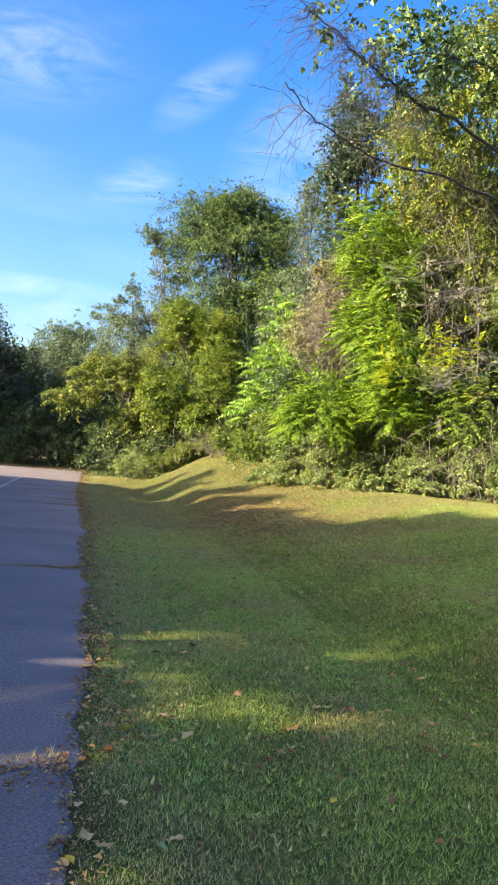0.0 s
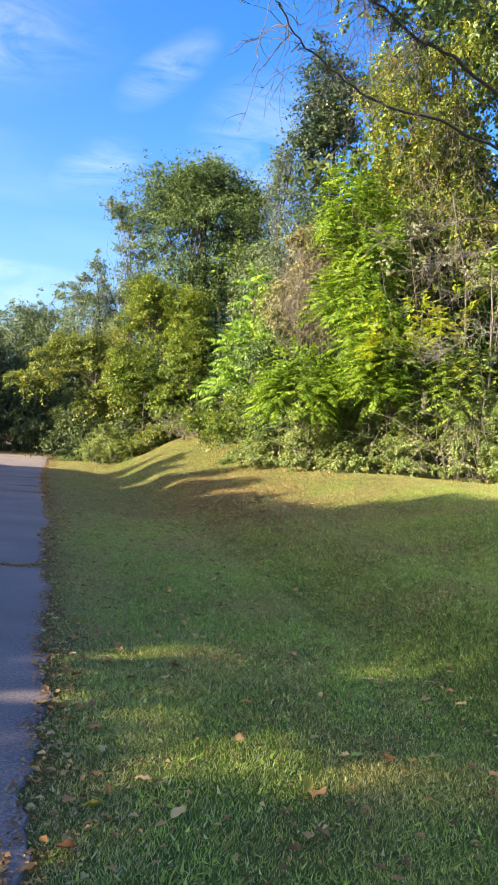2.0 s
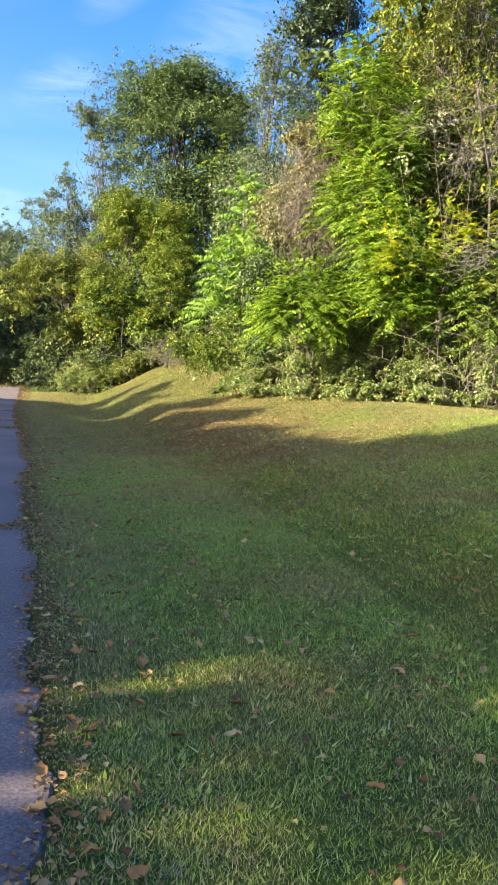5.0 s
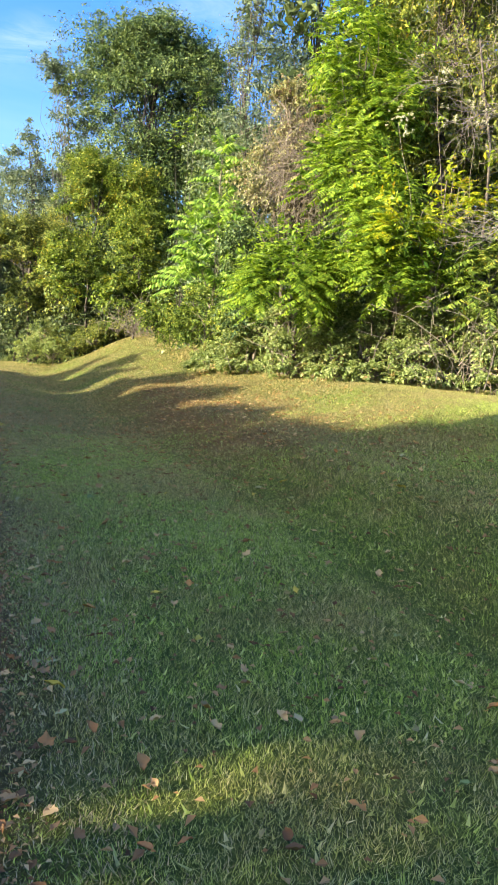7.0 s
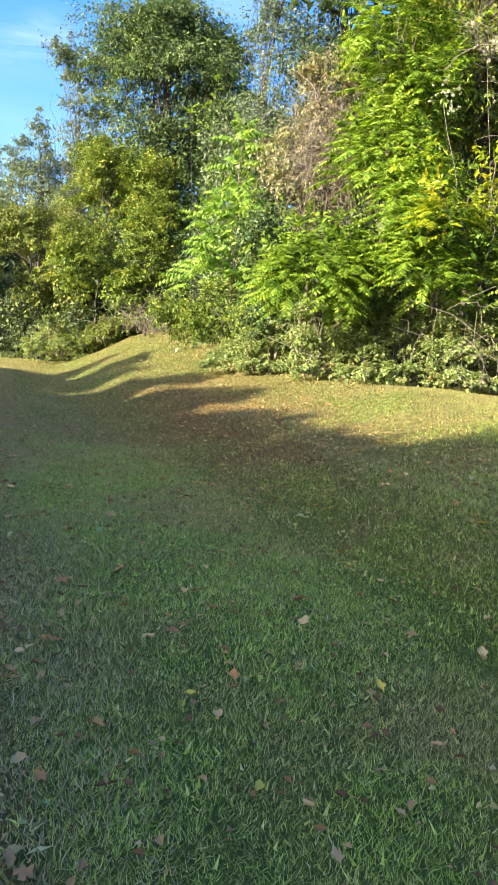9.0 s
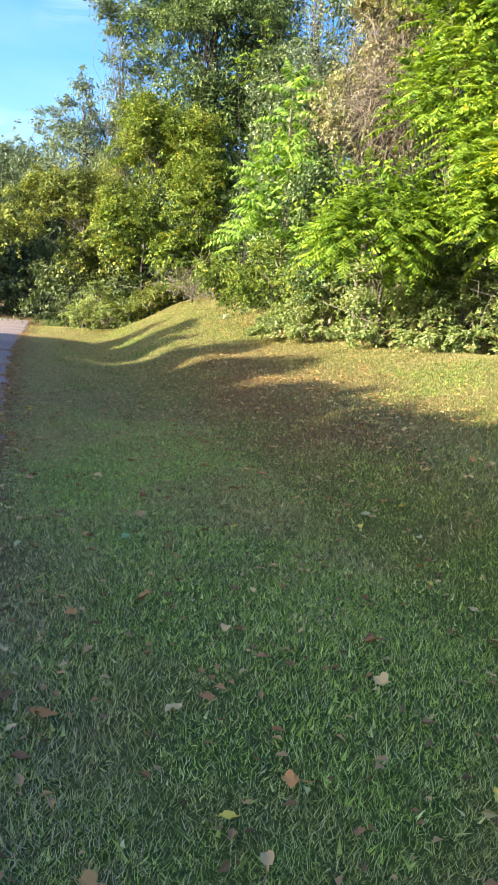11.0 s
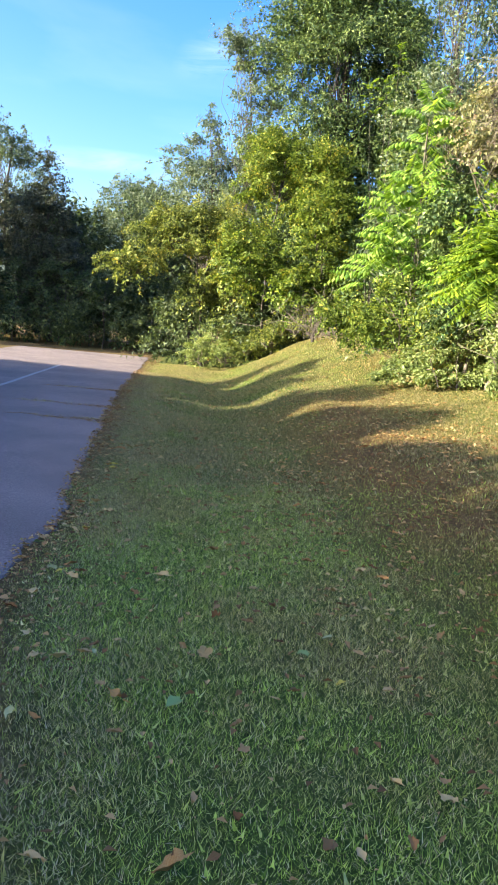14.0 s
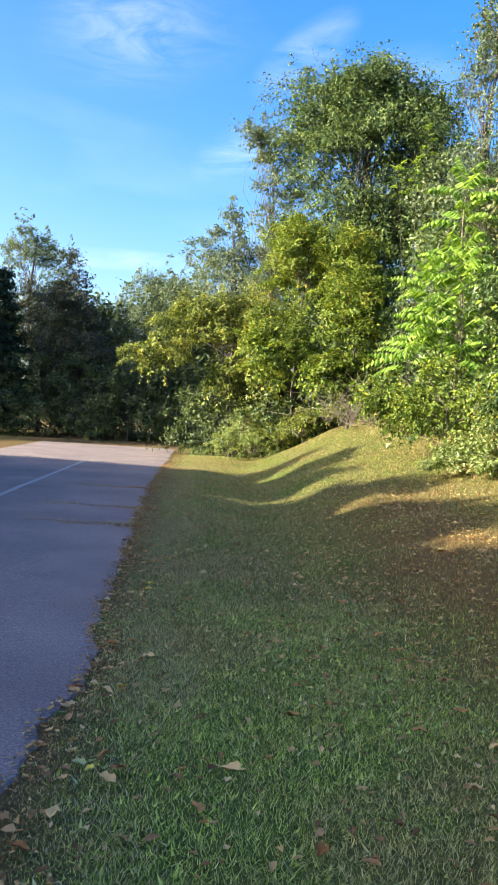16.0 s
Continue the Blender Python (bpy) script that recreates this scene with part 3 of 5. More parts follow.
def feathery(name, label, category, base, ells, leaf_mat, rosettes, per, length, trunk_r, group="", out=0.75, bark=None, pairs=9, fill=0, stem=0.5, lift=0.0, leaflet=0.22, droop=(0.25, 0.35), slim=0.34):
    """A sumac-like plant: rosettes of feather leaves at the ends of its stems."""
    cs, ds = [], []
    vol = np.array([e[3] * e[4] * e[5] for e in ells]) ** 0.67
    for e, w in zip(ells, vol / vol.sum()):
        c, _ = clumps_in(e, max(3, int(rosettes * w)), 1, 0.4)
        cs.append(c)
        ds.append(unit(c - np.array(e[:3])))
    c, d = np.concatenate(cs), np.concatenate(ds)
    n = len(c)
    i = np.repeat(np.arange(n), per)
    j = np.tile(np.arange(per), n)
    a = j * 2.4 + np.repeat(rng.random(n) * 6.28, per)
    lev = j / per
    ring = np.stack([np.cos(a), np.sin(a), 0.6 - 0.75 * lev + lift + 0.2 * rng.random(n * per)], 1)
    way = unit(ring + (rng.normal(size=(n, 3)) * np.array([0.3, 0.3, 0.38]))[i] + d[i] * out * np.array([1, 1, 0.4]) + rng.normal(size=(n * per, 3)) * 0.12)
    ln = length * (0.55 + 0.5 * lev + 0.2 * rng.random(n * per))
    start = c[i] - np.stack([0 * lev, 0 * lev, stem * lev], 1)
    v, f = fronds(start, way, ln, droop[0] + droop[1] * rng.random(n * per), pairs, leaflet, slim)
    z = float(ground_z(base[0], base[1]))
    if fill:
        fc, fr = np.concatenate([clumps_in(e, 30, 0.4, 0.2)[0] for e in ells]), 0.42
        fv, ff = leaf_cloud(fc, np.full(len(fc), fr), fill, 0.11, 0.5, 0.4)
        f = np.concatenate([f, ff + len(v)])
        v = np.concatenate([v, fv])
    low = v[:, 2] < z + 0.03
    v[low, 2] = z + 0.03
    paths = grow((base[0], base[1], z), c[rng.permutation(n)[:min(n, 40)]], trunk_r, twigs=0)
    return plant(name, label, category, base, v, f, leaf_mat, paths, bark or M_TWIG, group, limbs=20)


# ---- ground and road ----
gu = np.concatenate([-np.geomspace(3000, 12, 22), np.arange(-10, 48, 0.4), np.geomspace(49, 3000, 24)])
gv = np.concatenate([-np.geomspace(3000, 22, 18), np.arange(-20, -1, 1.0), np.arange(-1, 12, 0.2), np.geomspace(12.5, 3000, 24)])
GU, GV = np.meshgrid(gu, gv, indexing="ij")
GX, GY = to_xy(GU, GV)
GZ = ground_z(GX, GY)
gi = np.arange(len(gu) * len(gv)).reshape(len(gu), len(gv))
gf = np.stack([gi[:-1, :-1], gi[1:, :-1], gi[1:, 1:], gi[:-1, 1:]], -1).reshape(-1, 4)[:, ::-1]
ground = mesh_object("ground", np.stack([GX, GY, GZ], -1), gf, M_GROUND, smooth=True)
soil_mask = ground.data.attributes.new("bare_soil", "FLOAT", "POINT")
soil_mask.data.foreach_set("value", bare_soil(GU, GV).ravel().astype(np.float32))
tagged(ground, "mown lawn on a verge rising to a bank", "lawn", kind="structure")


def road_edge(u):
    """The ragged right edge of the asphalt."""
    base = np.interp(u, [0, 3.0, 3.5, 4.2, 4.8, 7.0, 9.5, 10.7, 12.9, 13.5, 14.6, 15.2, 16.2, 18.3, 20.8, 22, 27, 34],
                     [0.0, 0.05, 0.0, 0.03, 0.08, 0.1, 0.1, 0.02, 0.0, 0.04, 0.09, 0.09, -0.03, -0.05, -0.1, -0.18, -0.25, -0.25])
    return base + 0.03 * np.sin(u * 2.3 + np.sin(u * 1.3)) + 0.012 * np.sin(u * 3.1 + 1) + 0.02 * np.sin(u * 7.7) + 0.015 * np.sin(u * 17.0) + 0.008 * np.sin(u * 41.0)


def build_road():
    us = np.concatenate([np.arange(-12, 2, 0.5), np.arange(2, 22, 0.05), np.arange(22, 44.3, 0.25)])
    prof_v, prof_z = [-6.2, -4.0, -2.0, -0.6], [0.028, 0.03, 0.03, 0.026]
    rows = []
    for u in us:
        e = float(road_edge(u))
        skew = 0.229 * max(0.0, u - 40) / 4.2       # the far end runs straight across
        row = [(*to_xy(u - skew * v, v), -0.12 + z) for v, z in zip(prof_v, prof_z)]
        row += [(*to_xy(u, e - 0.12), -0.12 + 0.018), (*to_xy(u, e), -0.12 + 0.012), (*to_xy(u, e + 0.03), -0.12 - 0.03)]
        rows.append(row)
    k = len(rows[0])
    verts = [p for r in rows for p in r]
    i = np.arange(len(us) * k).reshape(len(us), k)
    faces = np.stack([i[:-1, :-1], i[:-1, 1:], i[1:, 1:], i[1:, :-1]], -1).reshape(-1, 4)
    ob = mesh_object("road", np.array(verts), faces[:, ::-1], M_ASPHALT)
    return tagged(ob, "worn grey asphalt drive with ragged edge", "road", kind="structure")


road = build_road()


def strip(name, u0, u1, v0, v1, z, mat, label, category):
    n = 40
    us = np.linspace(u0, u1, n)
    verts, faces = [], []
    for u in us:
        j = rng.normal() * 0.006
        verts += [(*to_xy(u, v0 + j), z), (*to_xy(u, v1 + j), z)]
    for i in range(n - 1):
        faces.append((2 * i, 2 * i + 1, 2 * i + 3, 2 * i + 2))
    ob = mesh_object(name, np.array(verts), faces, mat)
    return tagged(ob, label, category, kind="structure")


strip("road_line", 8, 33.5, -2.66, -2.55, -0.0845, M_LINE, "worn white painted line on the asphalt", "road marking")


# ---- grass ----
def grass_patch(name, u0, u1, v0, v1, density, height, width, mat=None, label="short mown lawn grass, partly dry", edge=0.0, wedge=None, fade=(0, 0, 0, 0), crack=False):
    n = int((u1 - u0) * (v1 - v0) * density)
    u, v = u0 + (u1 - u0) * rng.random(n), v0 + (v1 - v0) * rng.random(n)
    keep = v > road_edge(u) + 0.06 * rng.random(n)
    if crack:
        keep = rng.random(n) > 0.3
    if fade[1]:     # thickens and thins along the lawn
        keep &= rng.random(n) < sm(fade[0], fade[1], u) * (1 - sm(fade[2], fade[3], u))
    if wedge:       # the lawn that lies ahead of the walk
        keep &= v < wedge[0] + wedge[1] * u
    if edge:        # thins out towards the edges of the patch, in a ragged shape
        k = np.minimum(np.minimum(v - v0, v1 - v) / edge, np.minimum(u - u0, u1 - u) / (2 * edge))
        keep &= k + 0.5 * np.sin(2.1 * u + 3 * np.sin(1.7 * v)) * np.sin(2.9 * v) > rng.random(n)
    if mat in (None, M_DIMDRYLAWN):
        keep &= rng.random(n) > 0.82 * bare_soil(u, v)
    u, v = u[keep], v[keep]
    n = len(u)
    x, y = to_xy(u, v)
    tuft = 0.5 + 0.5 * np.sin(3.1 * u + 2 * np.sin(2.3 * v)) * np.sin(2.7 * v + 1.7 * np.sin(1.9 * u))
    hh = height * (0.45 + 0.55 * rng.random(n) + 0.35 * tuft)
    hh *= 1.0 if crack else 0.55 + 0.45 * sm(0.0, 0.5, v)
    a = rng.random(n) * 6.28
    lean = 0.35 + 0.75 * rng.random(n)
    la = a + 1.57 + rng.normal(size=n) * 0.5
    sx, sy = np.cos(a) * width * (0.6 + 0.8 * rng.random(n)), np.sin(a) * width
    dx, dy = np.cos(la) * hh * lean, np.sin(la) * hh * lean
    b = np.stack([x, y, np.full(n, -0.098) if crack else ground_z(x, y) - 0.004], 1)
    w = np.stack([sx, sy, np.zeros(n)], 1) * 0.5
    tip = b + np.stack([dx, dy, hh * (1.0 - 0.5 * lean)], 1)
    V = np.stack([b - w, b + w, tip], 1).reshape(-1, 3)
    F = np.arange(3 * n).reshape(-1, 3)
    ob = mesh_object(name, V, F, mat or M_GRASS)
    return tagged(ob, label, "grass", kind="stuff")


grass_patch("grass", 2.0, 9, -0.1, 5.2, 12500, 0.041, 0.0030, wedge=(0.9, 0.48))
grass_patch("grass", 9, 18, -0.1, 3.2, 9000, 0.043, 0.0038, wedge=(0.0, 0.6), fade=(-1, -0.5, 13.5, 18))
grass_patch("grass", 9, 15, 3.2, 8.6, 5800, 0.044, 0.0041, wedge=(0.0, 0.6), fade=(-1, -0.5, 9.5, 15))
# bank and far lawn take the copy dimmed against the sun
grass_patch("grass", 9, 18, 3.2, 8.6, 6000, 0.044, 0.0042, M_DIMDRYLAWN, wedge=(0.0, 0.6), fade=(9, 14, 14.5, 18))
grass_patch("grass", 13, 26, -0.1, 9.5, 2100, 0.055, 0.0085, M_DIMDRYLAWN, fade=(13, 18, 22, 26))
grass_patch("grass", 22, 40, -0.1, 7.0, 1100, 0.06, 0.013, M_DIMDRYLAWN, fade=(22, 26, 50, 51))
grass_patch("grass", -4, 16, 0.0, 11.0, 170, 0.05, 0.016)
grass_patch("dry_grass", 2.0, 34, -0.4, 0.85, 4300, 0.042, 0.005, M_EDGE, "dry brown grass along the asphalt's edge", 0.35)
grass_patch("dry_grass", 11, 25, 2.0, 5.6, 2600, 0.035, 0.006, M_THATCH, "brown thatch and leaf crumbs at the bank's foot", 0.9)
grass_patch("dry_grass", 2.6, 16, 0.1, 6.5, 500, 0.05, 0.003, M_STRAW, "dry straw-coloured blades among the lawn grass", 0.5, wedge=(0.6, 0.55))
grass_patch("dry_grass", 8, 19, 0.0, 2.6, 1300, 0.045, 0.0036, M_EDGE, "dry straw-coloured grass beside the asphalt", 0.6)
grass_patch("tall_grass", 22.5, 30.5, 5.3, 6.8, 420, 0.2, 0.009, M_STRAW, "tall dry grass at the foot of the brambles", 0.4)
grass_patch("tall_grass", 30, 36.5, 5.2, 7.0, 260, 0.32, 0.012, M_STRAW, "tall dry grass on top of the bank", 0.5)

# ---- the bank's edge: brambles ----
HEDGE_LINE = [(6.3, 15.7), (5.5, 16.6), (4.7, 17.3), (3.8, 18.1), (2.9, 19.0), (2.2, 19.8), (1.5, 20.8), (0.8, 22.0), (0.2, 23.4)]
for i, (hx, hy) in enumerate(HEDGE_LINE):
    gz = float(ground_z(hx, hy))
    k = (1.2 if i < 8 else 0.7) + 0.45 * rng.random()
    jx, jy = rng.normal() * 0.2, rng.normal() * 0.25
    ells = [(hx + jx, hy + 0.2 + jy, gz + 0.16, 0.75, 0.45, 0.2), (hx + jx, hy + 0.7 + jy, gz + 0.36 * k, 0.8, 0.5, 0.34 * k), (hx + 0.3, hy + 1.3, gz + 0.66 * k, 0.8, 0.5, 0.46 * k)]
    leafy("bramble_bush", "pale green bramble thicket at the lawn's edge", "bush", (hx, hy + 0.6), ells, M_HEDGE, 10500, 0.062, 95, 0.17, 0.012,
          M_TWIG, 0.7, 0.2, "brambles along the bank", twigs=0, inner=0.3, core=30, arch=150)
for hx, hy, hr in ((-6.6, 37.4, 0.9), (-5.7, 37.0, 0.9), (-4.9, 36.8, 0.9), (-4.0, 36.0, 0.9), (-3.1, 35.4, 0.9), (-2.3, 34.6, 0.8)):
    gz = float(ground_z(hx, hy))
    k = (0.75 if hx < -5.5 else 0.4) + 0.5 * rng.random()
    leafy("bramble_bush", "green bramble thicket beside the road bend", "bush", (hx, hy), [(hx, hy, gz + 0.45, hr, 0.7, 0.5 * k), (hx + 0.3, hy + 0.6, gz + 0.9 * k, hr, 0.7, 0.6 * k)], M_HEDGE if hx < -5.5 else M_OLIVE,
          5200, 0.07, 40, 0.28, 0.014, M_TWIG, 0.7, 0.3, "brambles along the bank", twigs=0, inner=0.3, core=24, arch=70)


# ---- sumac and ailanthus ----
def ailanthus(x, y, top, low, wide):
    """A young tree of heaven: tiers of long feather leaves that arch out from upright stems, narrow above and wide below."""
    z = float(ground_z(x, y))
    heads = []
    tiers = 6
    for k in range(tiers):
        s = k / (tiers - 1)
        m = 1 + int(3.6 * s)
        for q in range(m):
            a = q * 6.283 / m + k * 1.1
            rad = wide * (0.12 + 0.88 * s) * (0.55 + 0.45 * rng.random()) * (k > 0)
            heads.append((x - 0.45 * wide * s + rad * math.cos(a), y + 0.6 * rad * math.sin(a), top - (top - low) * s + rng.normal() * 0.12))
    heads = np.array(heads)
    per = 10
    n = len(heads)
    i = np.repeat(np.arange(n), per)
    lev = np.tile(np.arange(per), n) / per
    a = np.tile(np.arange(per), n) * 2.4 + np.repeat(rng.random(n) * 6.28, per)
    away = heads - np.array([x - 0.2, y, 0])
    away[:, 2] = 0
    way = np.stack([np.cos(a), np.sin(a), 1.5 - 1.3 * lev + 0.2 * rng.random(n * per)], 1) + unit(away)[i] * 0.45
    ln = 0.72 + 0.4 * lev + 0.2 * rng.random(n * per)
    start = heads[i] - np.stack([0 * lev, 0 * lev, 0.55 * lev], 1)
    v, f = fronds(start, way, ln, 0.35 + 0.35 * rng.random(n * per), 11, 0.24, 0.34, 1.0)
    paths = [limb((x, y, z), (x, y, top - 0.3), 0.04, 0.015, 0, 0.05, 9)]
    paths += [limb((x, y, z + 0.4 * (h[2] - z)), h - np.array([0, 0, 0.5]), 0.015, 0.006, -0.05, 0.1) for h in heads[1:]]
    return plant("ailanthus", "young tree of heaven with long feathery leaves", "tree", (x, y), v, f, M_AIL, paths, M_TWIG, limbs=14)


ailanthus(0.1, 27.4, 6.75, 3.3, 0.85)
feathery("sumac", "tall bright green sumac in full sun", "bush", (2.4, 21.9),
         [(2.1, 20.2, 7.1, 0.75, 0.6, 1.0), (2.45, 20.2, 5.3, 0.95, 0.6, 1.0), (3.0, 20.0, 6.4, 0.5, 0.5, 0.8)], M_SUMAC, 77, 10, 0.66, 0.06, "sumac thicket", fill=900, pairs=11)
feathery("sumac", "bright green sumac thicket in full sun", "bush", (1.7, 22.0),
         [(1.45, 19.9, 3.05, 1.1, 0.6, 0.65)], M_SUMAC, 50, 10, 0.66, 0.05, "sumac thicket", fill=900, pairs=11)
feathery("sumac", "bright green sumac thicket in full sun", "bush", (3.8, 21.0),
         [(3.2, 18.8, 3.3, 0.95, 0.6, 0.7), (2.7, 19.2, 4.3, 0.6, 0.5, 0.6)], M_SUMAC, 57, 10, 0.66, 0.05, "sumac thicket", fill=900, pairs=11)
# M_BUSH instead of M_SUMAC: the shade at this end is in the colour
feathery("sumac", "sumac at the thicket's shaded end, leaf colour darkened for shade", "bush", (5.2, 18.6),
         [(5.0, 18.3, 3.0, 0.9, 0.6, 0.7), (5.3, 18.3, 5.6, 0.7, 0.5, 0.6)], M_BUSH, 18, 11, 0.75, 0.05, "sumac thicket", fill=500, pairs=10)
feathery("sumac", "yellowing sumac branch over the thicket", "bush", (4.0, 20.6),
         [(2.9, 18.2, 4.05, 0.5, 0.4, 0.3), (3.9, 18.4, 4.4, 0.7, 0.45, 0.4)], M_YELLOW, 14, 10, 0.5, 0.04, "sumac thicket", fill=300)

# ---- vines and trees behind ----
leafy("vine_tangle", "vine-draped dead tree with pale brown leaves", "vine", (1.3, 22.6),
      [(1.65, 22.3, 6.5, 0.85, 0.6, 0.9), (1.6, 22.2, 5.2, 1.05, 0.6, 1.0)], M_VINE, 13000, 0.07, 110, 0.26, 0.09, M_TWIG, 0.75, 1.2, twigs=14)
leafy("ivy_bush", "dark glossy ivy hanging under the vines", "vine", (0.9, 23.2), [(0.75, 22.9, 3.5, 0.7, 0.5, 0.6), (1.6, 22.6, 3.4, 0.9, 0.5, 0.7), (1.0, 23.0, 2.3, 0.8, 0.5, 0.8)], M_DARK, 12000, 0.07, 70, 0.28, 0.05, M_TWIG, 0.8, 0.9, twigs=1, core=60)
leafy("bank_bush", "pale green leafy bush below the feathery tree", "bush", (-0.2, 26.3), [(0.0, 26.2, 1.9, 0.8, 0.6, 0.7), (-1.0, 26.8, 1.8, 0.6, 0.5, 0.5), (0.7, 25.0, 1.8, 0.7, 0.5, 0.6)], M_BUSH, 12000, 0.07, 60, 0.3, 0.04, M_TWIG, 0.7, 0.5, inner=0.5, core=50, twigs=1)


def stem_tangle(x, y, ell, n, label, r=0.005):
    """A heap of crooked hanging vine stems inside an ellipsoid."""
    z = float(ground_z(x, y))
    root = tagged(new("vine_thicket"), label, "vine")
    root.location = (x, y, z)
    d = sphere_dirs(n)
    p = np.array(ell[:3]) + d * np.array(ell[3:6]) * (0.5 + 0.5 * rng.random(n))[:, None] - np.array([x, y, z])
    ps = []
    for q in p:
        e = q + rng.normal(size=3) * np.array([0.4, 0.25, 0.4]) + np.array([0, 0, -0.25])
        ps.append(limb(q, e, r, r * 0.5, rng.normal() * 0.15, 0.6, 6))
    v, f = tubes([limb((0, 0, -0.1), np.array(ell[:3]) - np.array([x, y, z]), 0.05, 0.02, 0, 0.1, 8)], 6)
    mesh_object("trunk", v, f, M_BARK, root, smooth=True)
    v, f = tubes(ps, 3)
    tagged(mesh_object("stem", v, f, M_TWIG, root), kind="stuff")


stem_tangle(1.5, 22.0, (1.6, 21.7, 5.2, 0.9, 0.45, 0.95), 800, "grey-brown tangle of bare vine stems")
stem_tangle(4.7, 20.6, (4.6, 20.2, 7.6, 1.3, 0.6, 2.4), 200, "brown curtain of dead vine stems in the tree", 0.004)
leafy("ivy_tree", "tall tree clad in dark ivy", "tree", (2.3, 26.5), [(2.2, 26.2, 12.1, 1.0, 1.0, 1.5), (1.9, 26.2, 10.8, 0.8, 0.8, 1.0), (2.4, 26.2, 7.6, 1.2, 1.0, 2.5)], M_IVY, 27000, 0.09,
      120, 0.42, 0.16, droop=0.9, core=200)
leafy("grey_tree", "grey-green tree filling the gap behind", "tree", (0.9, 33.6), [(0.9, 33.2, 4.4, 1.9, 1.2, 2.6), (0.6, 33.2, 7.4, 1.3, 1.0, 1.6)], M_GREY, 14000, 0.12, 90, 0.5, 0.1, core=150)
leafy("grey_tree", "slender grey-leaved tree with open crown", "tree", (1.4, 31.5), [(1.0, 31.2, 11.6, 0.9, 0.9, 1.2), (1.6, 31.2, 10.3, 1.0, 0.9, 1.2), (1.3, 31.2, 7.4, 1.4, 1.1, 2.2)], M_GREY, 15000, 0.085,
      80, 0.42, 0.12, core=60, wisps=10)
leafy("bank_tree", "yellow-green tree behind the sumac", "tree", (4.6, 21.8), [(4.0, 21.4, 9.9, 1.7, 1.1, 2.4), (4.6, 21.2, 6.6, 1.9, 0.9, 1.6), (5.4, 21.2, 12.0, 1.5, 1.1, 1.8)], M_LIME, 42000, 0.095,
      170, 0.46, 0.13, droop=0.8, core=220)
leafy("round_tree", "big round dense green tree", "tree", (-2.4, 39.5), [(-2.4, 39.3, 11.6, 3.1, 2.4, 2.6), (-2.3, 39.2, 13.0, 1.5, 1.5, 1.3), (-3.7, 39.1, 12.3, 1.8, 1.7, 1.7), (-0.9, 39.2, 12.2, 1.9, 1.7, 1.7), (-2.2, 39.4, 8.5, 2.5, 2.1, 1.7), (-0.5, 39.6, 9.4, 1.7, 1.6, 2.0), (-2.6, 39.3, 5.6, 2.2, 2.0, 2.2)], M_DARK, 104000, 0.10,
      430, 0.58, 0.28, M_DARKTWIG, droop=0.8, inner=0.45, core=430, wisps=26)
leafy("side_tree", "slim dark tree with ragged top beside the round one", "tree", (-5.8, 40.2), [(-6.3, 39.8, 11.6, 0.8, 0.7, 0.9), (-5.5, 39.8, 10.4, 1.0, 0.9, 1.2), (-5.4, 40.0, 8.4, 1.3, 1, 1.6), (-5.4, 40.2, 5.6, 1.4, 1, 2.0)], M_GREY, 19000, 0.10, 80, 0.42, 0.08, wisps=8, core=40, twigs=0)
leafy("bank_bush", "yellow-green leafy bush on the bank", "bush", (-2.4, 33.6), [(-2.4, 33.4, 4.2, 1.1, 1.0, 1.5), (-2.9, 33.2, 2.6, 0.9, 0.8, 0.8), (-1.7, 33.4, 2.6, 0.8, 0.8, 0.8)], M_BUSH, 23000, 0.094, 60, 0.42, 0.06, inner=0.65, core=150, arch=150)
leafy("bank_bush", "tall yellow-green leafy bush on the bank", "bush", (-4.5, 37.4), [(-4.9, 35.8, 3.6, 1.3, 1.1, 1.5), (-4.3, 37.2, 6.6, 1.5, 1.2, 1.6), (-2.7, 36.8, 6.2, 1.3, 1.0, 1.7), (-4.7, 38.2, 7.8, 1.0, 0.9, 0.9)], M_BUSH, 41000, 0.095, 130, 0.44, 0.07, inner=0.65, core=150, arch=300)
leafy("bank_bush", "arching olive bush over the road bend", "bush", (-6.9, 39.0), [(-9.5, 37.9, 3.5, 1.5, 1.0, 0.8), (-8.0, 38.2, 4.6, 1.8, 1.2, 1.3), (-6.6, 38.4, 4.4, 1.8, 1.2, 1.7), (-5.6, 37.9, 2.6, 1.0, 0.9, 1.0), (-7.0, 38.3, 2.7, 0.9, 0.8, 1.0)], M_OLIVE, 38000, 0.092, 130, 0.42, 0.07, droop=0.9, inner=0.65, core=110, arch=260)
leafy("slim_tree", "slender grey-green tree behind the bushes", "tree", (-8.6, 45.5), [(-8.9, 45, 9.2, 1.2, 1.0, 1.3), (-7.6, 45, 7.4, 1.5, 1.1, 1.5), (-9.4, 45, 6.6, 1.5, 1.1, 1.4)], M_GREY, 16000, 0.125, 70, 0.5, 0.12, wisps=8)

